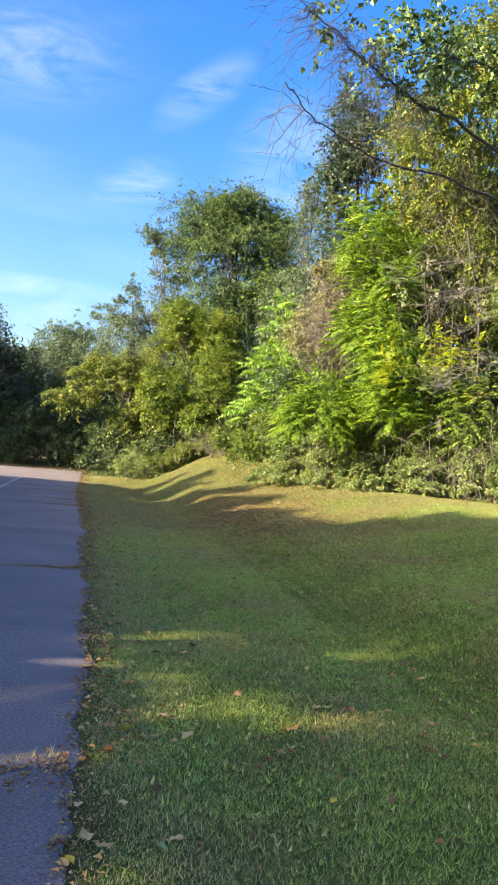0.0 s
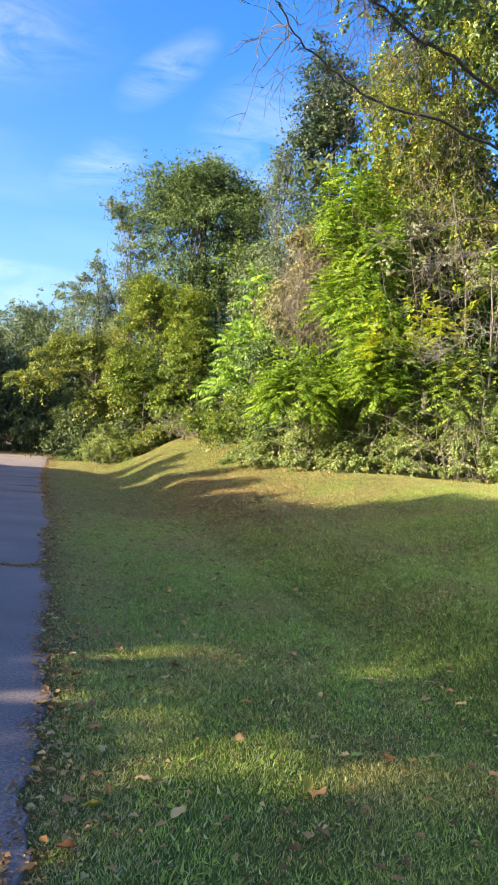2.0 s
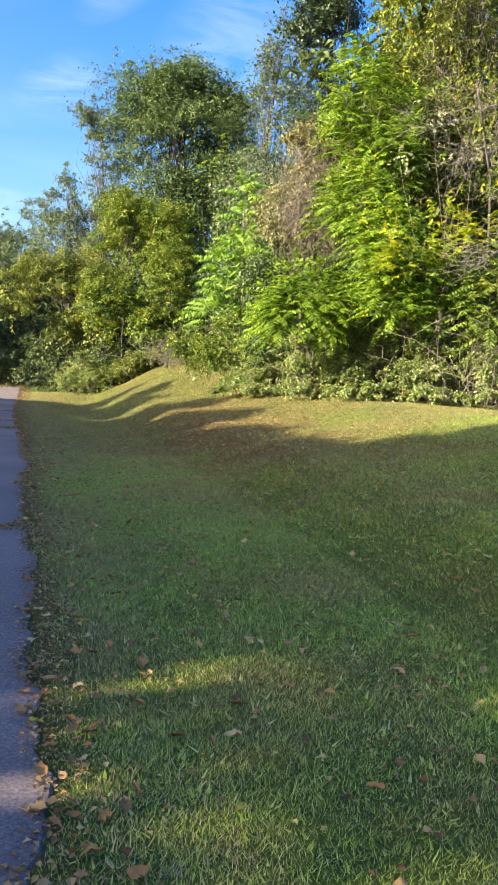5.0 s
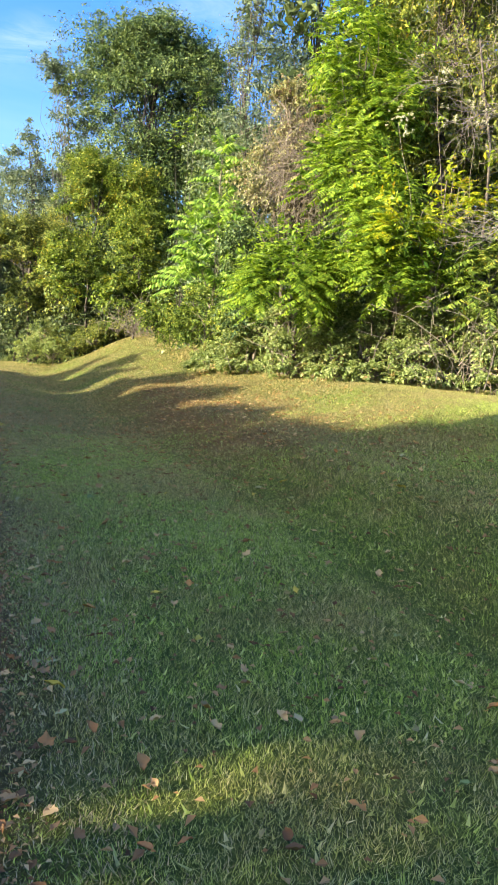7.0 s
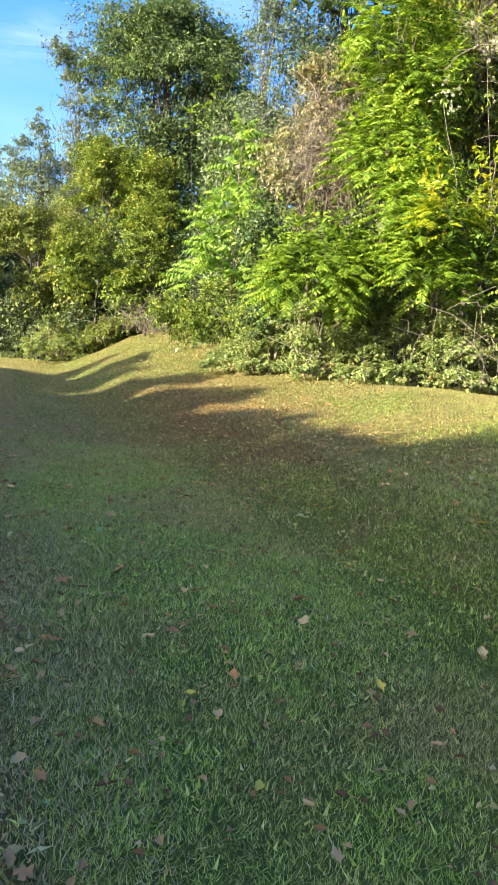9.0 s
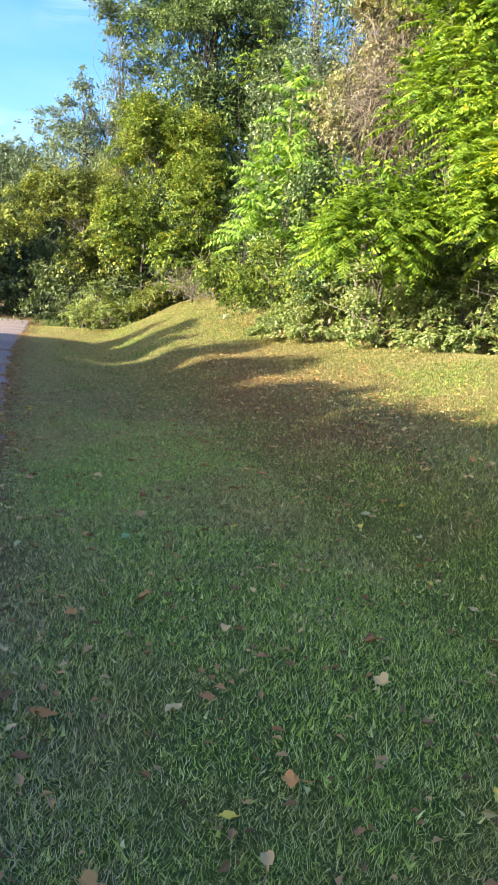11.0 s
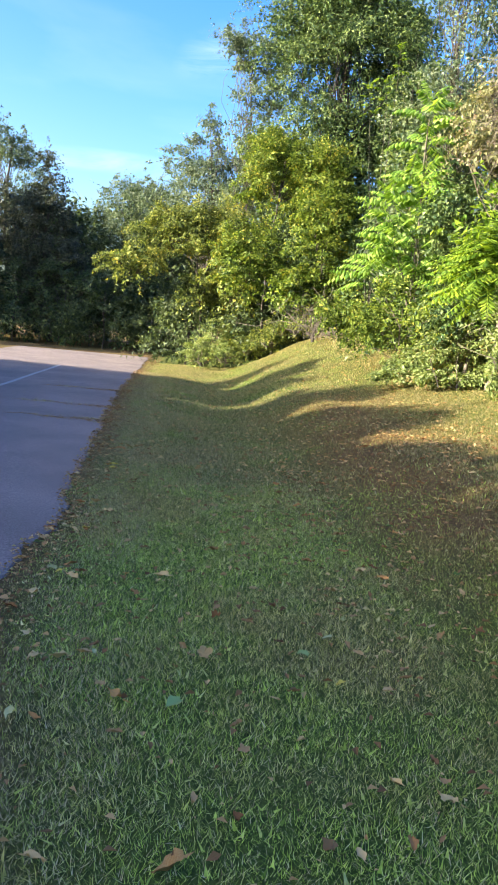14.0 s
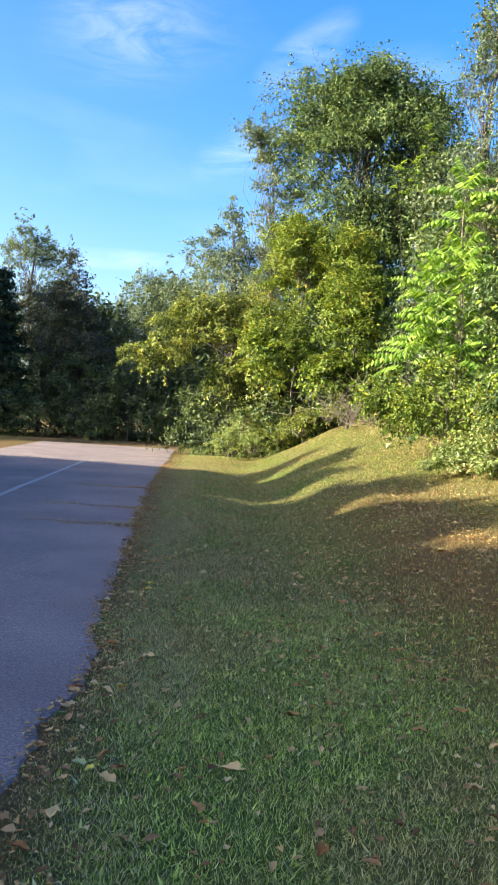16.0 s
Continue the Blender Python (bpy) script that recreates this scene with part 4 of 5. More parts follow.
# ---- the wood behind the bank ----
# M_DARK and M_FAR leaves put the shade behind the bank into colour
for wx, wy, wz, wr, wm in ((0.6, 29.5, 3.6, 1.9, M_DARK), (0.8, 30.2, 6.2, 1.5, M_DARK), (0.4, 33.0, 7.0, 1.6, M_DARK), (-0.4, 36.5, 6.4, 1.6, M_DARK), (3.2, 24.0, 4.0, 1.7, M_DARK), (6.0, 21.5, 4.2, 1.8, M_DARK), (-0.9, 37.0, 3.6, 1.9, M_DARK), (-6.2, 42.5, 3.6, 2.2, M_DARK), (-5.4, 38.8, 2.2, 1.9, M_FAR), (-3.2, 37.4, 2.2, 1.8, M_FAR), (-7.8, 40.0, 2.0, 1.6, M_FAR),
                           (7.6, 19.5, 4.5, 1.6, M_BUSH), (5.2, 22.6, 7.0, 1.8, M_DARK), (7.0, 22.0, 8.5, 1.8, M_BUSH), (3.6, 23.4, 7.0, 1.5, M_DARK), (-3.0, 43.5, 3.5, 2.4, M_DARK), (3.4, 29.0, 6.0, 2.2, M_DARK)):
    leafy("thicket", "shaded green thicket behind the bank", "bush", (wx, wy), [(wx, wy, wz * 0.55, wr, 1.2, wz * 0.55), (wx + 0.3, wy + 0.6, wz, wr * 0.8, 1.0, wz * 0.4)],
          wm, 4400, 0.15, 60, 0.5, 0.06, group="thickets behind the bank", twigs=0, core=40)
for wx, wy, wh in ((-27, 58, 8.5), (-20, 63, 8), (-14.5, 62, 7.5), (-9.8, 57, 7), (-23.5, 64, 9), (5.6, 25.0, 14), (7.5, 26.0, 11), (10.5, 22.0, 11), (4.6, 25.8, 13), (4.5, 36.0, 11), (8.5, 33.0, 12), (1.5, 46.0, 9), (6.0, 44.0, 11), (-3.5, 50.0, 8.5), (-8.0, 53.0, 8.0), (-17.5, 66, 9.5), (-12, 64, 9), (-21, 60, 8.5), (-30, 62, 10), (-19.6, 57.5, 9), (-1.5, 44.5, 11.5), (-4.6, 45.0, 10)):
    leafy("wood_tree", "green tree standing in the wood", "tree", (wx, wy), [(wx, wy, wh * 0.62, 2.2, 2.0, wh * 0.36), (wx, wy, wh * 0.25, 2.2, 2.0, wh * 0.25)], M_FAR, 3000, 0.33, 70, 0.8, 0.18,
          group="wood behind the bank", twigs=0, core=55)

# ---- far woods ----
FAR_GROUP = "woods beyond the road"
leafy("far_tree", "light grey-green woodland tree beyond the road", "tree", (-14.4, 57.5), [(-15.2, 57, 7.8, 2.0, 1.6, 1.8), (-13.2, 57, 8.4, 1.5, 1.4, 2.0), (-14, 57, 4.5, 2.6, 1.6, 2.8)], M_GREY, 15500, 0.16, 90, 0.6, 0.16, group=FAR_GROUP, twigs=1, core=40, wisps=8)
leafy("far_tree", "brownish woodland tree beyond the road, leaves darkened to look shaded", "tree", (-18.5, 52.5), [(-18.6, 52, 6.6, 1.5, 1.4, 2.8), (-18.4, 52, 3.8, 2.2, 2.0, 3.2)], M_DUSK, 18000, 0.155, 110, 0.6, 0.16, group=FAR_GROUP, core=70, wisps=6)
leafy("far_tree", "light green woodland tree beyond the road", "tree", (-16.4, 59.5), [(-17.0, 59, 8.0, 1.8, 1.6, 2.2), (-15.0, 59, 6.4, 2.0, 1.8, 2.4), (-16, 59, 3.4, 2.6, 1.8, 2.8)], M_GREY, 16000, 0.16, 100, 0.6, 0.16, group=FAR_GROUP, core=50, wisps=10)
leafy("far_tree", "bluish woodland tree with an open crown beyond the road", "tree", (-24.6, 60.5), [(-25.2, 60, 11.8, 1.8, 1.6, 1.9), (-23.2, 60, 10.8, 1.2, 1.2, 1.4), (-24, 60, 6, 2.6, 2.2, 3.8)], M_GREY, 18000, 0.16, 90, 0.6, 0.2, group=FAR_GROUP, wisps=10)
leafy("far_tree", "woodland tree beyond the road, leaves darkened to look shaded", "tree", (-12.6, 54.5), [(-12.6, 54, 4.4, 2.4, 2.0, 3.6)], M_FAR, 17000, 0.16, 100, 0.7, 0.16, group=FAR_GROUP, core=60)
leafy("far_tree", "woodland tree beyond the road, leaves darkened to look shaded", "tree", (-22, 55.5), [(-22, 55, 4.6, 2.4, 2.0, 4.2)], M_DUSK, 17000, 0.16, 100, 0.7, 0.16, group=FAR_GROUP, core=60)
# low growth takes the darkened far leaf, for shade at the wood's foot
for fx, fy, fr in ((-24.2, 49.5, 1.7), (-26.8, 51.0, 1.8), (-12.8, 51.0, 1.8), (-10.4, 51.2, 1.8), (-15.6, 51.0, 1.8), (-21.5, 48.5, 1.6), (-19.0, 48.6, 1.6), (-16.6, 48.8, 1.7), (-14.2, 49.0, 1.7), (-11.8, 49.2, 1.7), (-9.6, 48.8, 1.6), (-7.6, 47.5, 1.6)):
    leafy("undergrowth", "undergrowth at the wood's edge, leaves darkened to look shaded", "bush", (fx, fy), [(fx, fy, 1.0, fr, 1.2, 1.2), (fx, fy + 1.2, 2.6, fr, 1.2, 1.6)], M_FAR, 3600, 0.16, 36, 0.5, 0.04,
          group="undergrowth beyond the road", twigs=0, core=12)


def conifer(x, y, h, r):
    z = float(ground_z(x, y))
    tiers = 15
    bs, ws = [], []
    for i in range(tiers):
        k = (i + 0.6) / tiers
        m = int(16 - 8 * k)
        a = rng.random(m) * 6.28
        bs.append(np.stack([np.full(m, x), np.full(m, y), np.full(m, z + 0.5 + (h - 0.6) * k)], 1))
        ws.append(np.stack([np.cos(a), np.sin(a), np.full(m, -0.12)], 1) * (r * (1 - k) + 0.25))
    b, w = np.concatenate(bs), np.concatenate(ws)
    paths = [limb((x, y, z - 0.1), (x, y, z + h), 0.14, 0.02, 0, 0.02)] + [limb(p, p + q, 0.03, 0.006, -0.05, 0.05, 4) for p, q in zip(b, w)]
    n = 60
    s = rng.random((len(b), n)) ** 0.7
    pos = b[:, None] + w[:, None] * s[..., None] + rng.normal(size=(len(b), n, 3)) * np.array([0.16, 0.16, 0.10]) * (1.15 - s[..., None] * 0.5)
    ax = unit(w[:, None] * 0.7 + rng.normal(size=pos.shape) * 0.5 + np.array([0, 0, -0.3]))
    nor = unit(np.array([0, 0, 1.0]) + rng.normal(size=pos.shape) * 0.4)
    ln = 0.27 * (0.7 + 0.6 * rng.random(pos.shape[:2])).ravel()
    v, f = leaves(pos.reshape(-1, 3), ax.reshape(-1, 3), nor.reshape(-1, 3), ln, ln * 0.35)
    return plant("spruce", "dark blue-green spruce at the wood's edge", "tree", (x, y), v, f, M_CONIFER, paths, M_BARK, "woods beyond the road")


conifer(-21.8, 50.0, 9.0, 2.2)
conifer(-23.8, 52.0, 10.0, 2.3)

# ---- the shade trees across the road ----
rng = np.random.default_rng(21)
SHADE = [(-2.0, 0.3, 6.7, 1.9), (0.2, 0.3, 6.6, 1.2), (7.4, 0.3, 6.6, 1.2), (9.3, 0.3, 6.2, 1.0)]
for su in np.arange(1.5, 5.6, 0.25):        # slim shrubs whose crowns leave slanting gaps
    if 3.3 < su < 5.15:
        mid, half = 3.45 + (5.0 - su) * 0.7, 0.19 if su > 4.3 else 0.15
    elif 1.9 < su < 3.15:
        mid, half = 3.5 + (3.0 - su) * 0.7, 0.17
    else:
        mid, half = 3.6, 0.0
    sx, sy = to_xy(su, -8.6)
    low, high = mid - half, mid + half
    if 4.3 < su < 5.15:
        low, high = 3.27, min(high, 3.78)
    ells = [(sx, sy, low * 0.45, 0.25, 0.22, low * 0.45), (sx, sy, low - 0.3, 0.16, 0.16, 0.22), (sx, sy, high + 0.3, 0.16, 0.16, 0.22), (sx, sy, (high + 6.7) / 2, 0.25, 0.22, (6.7 - high) / 2 - 0.2)]
    leafy("roadside_shrub", "slender leafy shrub on the far side of the road", "bush", (sx, sy), ells, M_SHADE, 1600, 0.235, 80, 0.15, 0.03,
          group="shrubs across the road", twigs=0, inner=0.05)
for su, s0, s1, sr in SHADE:
    sx, sy = to_xy(su, -8.6)
    tall = "tall leafy tree on the far side of the road" if s1 > 6 else "leafy shrub on the far side of the road"
    leafy("shade_tree", tall, "tree", (sx, sy), [(sx, sy, (s0 + s1) / 2 - 0.1, sr, sr, (s1 - s0) / 2 - 0.1)], M_SHADE, int(620 * (s1 - s0) * max(sr, 0.6)), 0.38,
          int(32 * (s1 - s0) * max(sr, 0.7)), 0.45 if sr > 0.6 else 0.3, 0.12, group="trees across the road", twigs=0, inner=0.15)
ROW_U = [5.7, 9.0, 9.5, 10.4, 12.4, 14.2, 14.7, 15.3, 15.9, 16.4, 17.9, 18.5, 19.7, 20.2, 21.2, 21.8, 22.2, 22.6, 23.3, 23.9, 24.3, 24.9, 25.1, 25.5, 25.8, 26.9, 27.2, 27.8, 28.0, 28.7, 28.9, 29.2, 29.6, 29.9, 31.0, 33.0]
ROW_H = [6.85, 6.85, 6.2, 5.95, 5.75, 5.75, 5.4, 5.3, 5.25, 6.3, 6.3, 4.95, 4.85, 6.3, 6.3, 5.4, 4.6, 4.2, 4.4, 4.5, 5.9, 5.8, 4.4, 4.4, 6.3, 6.3, 4.4, 4.4, 4.9, 4.9, 4.2, 6.0, 6.0, 3.8, 3.2, 2.0]
for su in np.arange(5.7, 33.0, 0.5):
    sx, sy = to_xy(su, -8.9)
    hh = float(np.interp(su, ROW_U, ROW_H)) - 0.42
    if abs(su - 23.2) < 0.1:        # a low shrub leaves a notch in the row
        hh = 3.4
    ells = [(sx, sy, hh * 0.22, 0.45, 0.5, hh * 0.22), (sx, sy, hh * 0.55, 0.45, 0.5, hh * 0.27), (sx, sy, hh * 0.76, 0.45, 0.5, hh * 0.16), (sx, sy, hh - 0.8, 0.3, 0.5, 0.5), (sx, sy, hh - 0.35, 0.28, 0.45, 0.3)]
    leafy("roadside_shrub", "dense tall shrub on the far side of the road", "bush", (sx, sy), ells, M_SHADE, int((400 if su < 8 else 240) * hh), 0.33, int(12 * hh), 0.25, 0.04,
          group="shrubs across the road", twigs=0, inner=0.05)
for tx, ty, th in ((-30.5, 40.5, 14), (-34.5, 46, 14), (-27.5, 46.5, 12)):
    leafy("tall_tree", "tall tree at the side of the wood", "tree", (tx, ty), [(tx, ty, th * 0.55, 3.2, 3.2, th * 0.44)], M_SHADE, 3500, 0.6, 60, 1.0, 0.25, group="tall trees by the wood", twigs=0)


# ---- the dead-limbed tree beside the lawn ----
def crooked(pts, r0, r1):
    p = np.array(pts, float)
    s = np.linspace(0, 1, len(p))
    t = np.linspace(0, 1, len(p) * 4)
    q = np.stack([np.interp(t, s, p[:, k]) for k in range(3)], 1)
    q = q + rng.normal(size=q.shape) * 0.012
    return np.concatenate([q, (r0 + (r1 - r0) * t ** 0.8)[:, None]], 1)


def spray(path, n, length, r, hang=0.6, frac=(0.2, 1.0), fan=None):
    """Fine twigs that spring from a limb, fork and hang."""
    out = []
    for _ in range(n):
        k = int(len(path) * rng.uniform(*frac)) - 1
        a = path[k, :3]
        d = unit(rng.normal(size=3) + (np.array(fan) if fan else 0) + unit(path[-1, :3] - path[0, :3]) * 0.6)
        ln = length * rng.uniform(0.4, 1.1)
        m = 7
        s = np.linspace(0, 1, m)[:, None]
        p = a + d * ln * s + np.array([0, 0, -hang * ln]) * s ** 2 + np.cumsum(rng.normal(size=(m, 3)), 0) * 0.055 * ln
        out.append(np.concatenate([p, r * (1.0 - 0.75 * s)], 1))
        for _ in range(3):
            b = p[rng.integers(2, 6)]
            e = b + unit(d + rng.normal(size=3) * 0.9 + np.array([0, 0, -hang])) * ln * rng.uniform(0.2, 0.5)
            out.append(limb(b, e, r * 0.6, r * 0.25, 0, 0.3, 4))
    return out


def dead_tree():
    trunk = crooked([(5.9, 14.6, 0.5), (5.8, 14.5, 2.5), (5.5, 14.3, 4.2), (5.3, 14.0, 6.0), (5.1, 13.8, 8.5)], 0.16, 0.06)
    a = crooked([(5.4, 14.1, 5.2), (4.22, 13.2, 5.7), (3.19, 12.5, 5.8), (2.28, 12.0, 5.92), (1.52, 11.5, 5.82), (1.06, 11.0, 5.76), (0.6, 10.3, 5.73), (0.21, 9.6, 5.62), (-0.02, 9.0, 5.68)], 0.03, 0.006)
    b = crooked([(5.3, 14.0, 5.6), (4.12, 13.0, 6.21), (3.24, 12.5, 6.52), (2.39, 12.0, 6.79), (1.78, 11.5, 6.78), (1.3, 11.0, 6.81), (0.85, 10.5, 6.85), (0.42, 10.0, 6.96), (0.04, 9.5, 6.91)], 0.036, 0.006)
    c = crooked([(5.2, 13.9, 7.0), (4.2, 13.0, 7.4), (3.0, 12.2, 7.7), (2.1, 11.7, 7.6), (1.4, 11.2, 7.3)], 0.04, 0.008)
    h = crooked([(-0.02, 9.0, 5.68), (-0.12, 8.5, 5.5), (-0.18, 8.2, 5.06), (-0.25, 7.8, 4.49)], 0.007, 0.003)
    fine = [h]
    fine += spray(a, 60, 0.7, 0.005, 0.5, (0.35, 1.0)) + spray(b, 230, 0.85, 0.0045, 0.8, (0.45, 1.0)) + spray(c, 40, 0.8, 0.005, 0.5, (0.3, 1.0))
    root = tagged(new("dead_limbed_tree"), "half-dead tree with bare arching limbs over the lawn", "tree")
    z = float(ground_z(5.9, 14.6))
    root.location = (5.9, 14.6, z)
    shift = np.array([5.9, 14.6, z])
    for i, p in enumerate((trunk, a, b, c)):
        v, f = tubes([p], 7)
        mesh_object("limb" if i else "trunk", v - shift, f, M_DARKTWIG if i else M_BARK, root, smooth=True)
    v, f = tubes(fine, 3)
    tagged(mesh_object("twig", v - shift, f, M_DARKTWIG, root), kind="stuff")
    cc = np.concatenate([c[4:, :3] + rng.normal(size=(len(c) - 4, 3)) * 0.3 for _ in range(5)] + [b[10:30, :3] + rng.normal(size=(20, 3)) * 0.25 + np.array([0, 0, 0.3])])
    v, f = leaf_cloud(cc, np.full(len(cc), 0.32), 3200, 0.09, 0.8, 0.9)
    tagged(mesh_object("crown", v - shift, f, M_DARK, root), kind="stuff")
    return root


dead_tree()


def dead_branch(base, limbs, label):
    root = tagged(new("dead_branch"), label, "branch", "bare branches in the thicket")
    root.location = base
    shift = np.array(base)
    fine = []
    for p in limbs:
        q = crooked(p, 0.018, 0.005)
        v, f = tubes([q], 6)
        mesh_object("limb", v - shift, f, M_DEAD, root, smooth=True)
        fine += spray(q, 60, 0.85, 0.0042, 0.15, (0.35, 1.0), (-0.6, -0.2, 0.0))
    v, f = tubes(fine, 3)
    tagged(mesh_object("twig", v - shift, f, M_DEAD, root), kind="stuff")


dead_branch((5.6, 16.8, 0.75), [[(5.6, 16.8, 0.75), (5.5, 16.7, 3.0), (5.34, 16.5, 5.84), (3.82, 16.0, 5.79), (3.13, 15.8, 5.41), (2.21, 15.5, 5.0)],
                                [(5.34, 16.5, 5.6), (4.4, 16.2, 5.3), (3.6, 16.0, 5.05), (2.9, 15.8, 4.75)]], "pale bare dead branches reaching out of the thicket")
dead_branch((5.7, 16.3, 0.72), [[(5.7, 16.3, 0.72), (5.5, 16.2, 2.5), (5.28, 16.0, 4.24), (4.35, 16.0, 4.63), (3.37, 15.5, 4.14)],
                                [(5.5, 16.2, 2.6), (5.14, 15.9, 3.71), (3.93, 15.4, 3.57), (3.04, 15.0, 2.94)]], "grey bare twiggy branches hanging over the brambles")


def brush_pile(x, y, r, h, label, n=160):
    z = float(ground_z(x, y))
    root = tagged(new("brush"), label, "brush")
    root.location = (x, y, z)
    ps = []
    for _ in range(n):
        a = np.array([rng.normal() * r * 0.6, rng.normal() * 0.4, 0.0])
        a[2] = h * 0.6 * rng.random() ** 2
        e = a + np.array([rng.normal() * 0.7, rng.normal() * 0.4, h * rng.uniform(0.0, 0.6)])
        ps.append(limb(a, e, 0.009, 0.003, abs(rng.normal()) * 0.2, 0.5, 6))
    v, f = tubes(ps, 3)
    tagged(mesh_object("stem", v, f, M_TWIG, root), kind="stuff")


brush_pile(-1.7, 32.6, 1.3, 1.5, "tangle of bare brown stems under the bush", 250)
brush_pile(2.5, 21.1, 1.3, 1.5, "dry brown stems between the brambles", 70)
brush_pile(4.4, 20.0, 1.3, 1.5, "dry brown stems between the brambles", 70)
brush_pile(4.9, 18.2, 0.9, 2.0, "bare brown stems at the thicket's shaded end", 110)


def sapling(x, y, tops):
    """A thin stem with a tuft of feather leaves at each top."""
    z = float(ground_z(x, y))
    vs, fs, off, paths = [], [], 0, []
    for tx, ty, tz in tops:
        n = 10
        a = np.arange(n) * 2.4
        lev = np.arange(n) / n
        way = np.stack([np.cos(a), np.sin(a), 1.1 - 1.2 * lev], 1)
        start = np.array([tx, ty, tz]) - np.stack([0 * lev, 0 * lev, 0.8 * lev], 1)
        v, f = fronds(start, way, 0.2 + 0.22 * rng.random(n), 0.2 + 0.3 * rng.random(n), 8, 0.3, 0.4)
        vs.append(v)
        fs.append(f + off)
        off += len(v)
        paths.append(limb((x, y, z), (tx, ty, tz), 0.012, 0.004, 0, 0.05, 9))
    return plant("sapling", "slender sapling with tufts of bright leaves", "tree", (x, y), np.concatenate(vs), np.concatenate(fs), M_SUMAC, paths, M_BARK)


sapling(-0.8, 30.6, [(-0.65, 30.2, 9.0), (-0.95, 30.3, 8.2), (-1.35, 30.2, 8.0)])
for fx, fy, fz, fr in ((3.2, 18.0, 6.1, 0.4), (3.8, 17.9, 5.5, 0.6), (4.5, 17.7, 5.2, 0.5), (2.7, 18.4, 5.4, 0.3)):
    c, r = clumps_in((fx, fy, fz, fr, 0.25, 0.3), 16, 0.06, 0.3)
    v, f = leaf_cloud(c, r, 260, 0.03, 0.9, 0.2)
    stem = limb((fx + 0.5, fy + 1.0, float(ground_z(fx + 0.5, fy + 1.0))), (fx, fy + 0.1, fz), 0.008, 0.003, 0.05, 0.2, 9)
    plant("flowering_vine", "vine with clusters of creamy white flowers", "vine", (fx + 0.5, fy + 1.0), v, f, M_FLOWER, [stem], M_TWIG, "white flowering vines")


# ---- fallen leaves ----
def leaf_blade(length, width, lobes, curl):
    """One fallen leaf: creased along its midrib, curled and wrinkled, with a stalk; lobes: a maple-like outline."""
    vs, fs = [], []
    if lobes:
        n = 20
        vs.append((0, 0, 0.0))
        for i in range(n):
            a = 2 * math.pi * i / n
            r = 0.5 * length * (0.66 + 0.36 * abs(math.cos(2.5 * a)) ** 1.5) * (0.85 + 0.2 * math.cos(a))
            z = curl * 0.32 * r * (1 + 0.8 * math.sin(3 * a + 1)) + 0.02
            vs.append((r * math.cos(a), r * math.sin(a), z))
        fs = [(0, 1 + i, 1 + (i + 1) % n) for i in range(n)]
    else:
        n = 7
        for i in range(n):
            t = i / (n - 1)
            w = 0.5 * width * math.sin(math.pi * min(1, 0.04 + 0.96 * t) ** 0.8) ** 0.9
            x, z = (t - 0.5) * length, curl * 0.5 * (t - 0.45) ** 2
            wob = 0.03 * math.sin(9 * t)
            vs += [(x, -w, z + w * (0.5 + curl * 0.5) + wob), (x, 0.01 * math.sin(5 * t), z), (x, w, z + w * (0.35 + curl * 0.4) - wob)]
        for i in range(n - 1):
            k = 3 * i
            fs += [(k, k + 1, k + 4, k + 3), (k + 1, k + 2, k + 5, k + 4)]
    k = len(vs)
    vs += [(-0.45 * length, 0.012, 0.02), (-0.45 * length, -0.012, 0.02), (-0.85 * length, 0.05, 0.05)]
    fs.append((k, k + 1, k + 2))
    return vs, fs


def fallen_material(name, c1, c2):
    m, n, l, out = material(name)
    info = n.new("ShaderNodeObjectInfo")
    t = noise_node(n, l, 30.0, 4.0, 0.6)
    add = n.new("ShaderNodeMath")
    add.operation = "MULTIPLY_ADD"
    add.inputs[1].default_value = 0.6
    l.new(t.outputs["Fac"], add.inputs[0])
    l.new(info.outputs["Random"], add.inputs[2])
    r = ramp(n, [(0.2, c1), (1.2 / 1.6, c2)])
    l.new(add.outputs[0], r.inputs["Fac"])
    b = n.new("ShaderNodeBsdfPrincipled")
    b.inputs["Roughness"].default_value = 0.85
    b.inputs["Specular IOR Level"].default_value = 0.12
    l.new(r.outputs["Color"], b.inputs["Base Color"])
    l.new(b.outputs[0], out.inputs["Surface"])
    return m


FALLEN = {
    "brown": (fallen_material("brown_leaf", (0.16, 0.06, 0.018), (0.44, 0.21, 0.07)), "curled brown dead leaf lying on the grass"),
    "tan": (fallen_material("tan_leaf", (0.30, 0.16, 0.05), (0.64, 0.42, 0.17)), "pale tan dead leaf lying on the grass"),
    "yellow": (fallen_material("yellow_leaf", (0.42, 0.30, 0.03), (0.62, 0.48, 0.08)), "yellow fallen leaf lying on the grass"),
    "green": (fallen_material("green_leaf", (0.10, 0.20, 0.04), (0.28, 0.36, 0.12)), "green fallen leaf lying on the grass"),
    "pale": (fallen_material("pale_leaf", (0.26, 0.27, 0.09), (0.44, 0.43, 0.19)), "pale green fallen leaf turned underside up"),
    "rust": (fallen_material("rust_leaf", (0.30, 0.10, 0.025), (0.56, 0.27, 0.08)), "rust-red fallen leaf lying on the grass"),
}
LEAF_MESH = {}


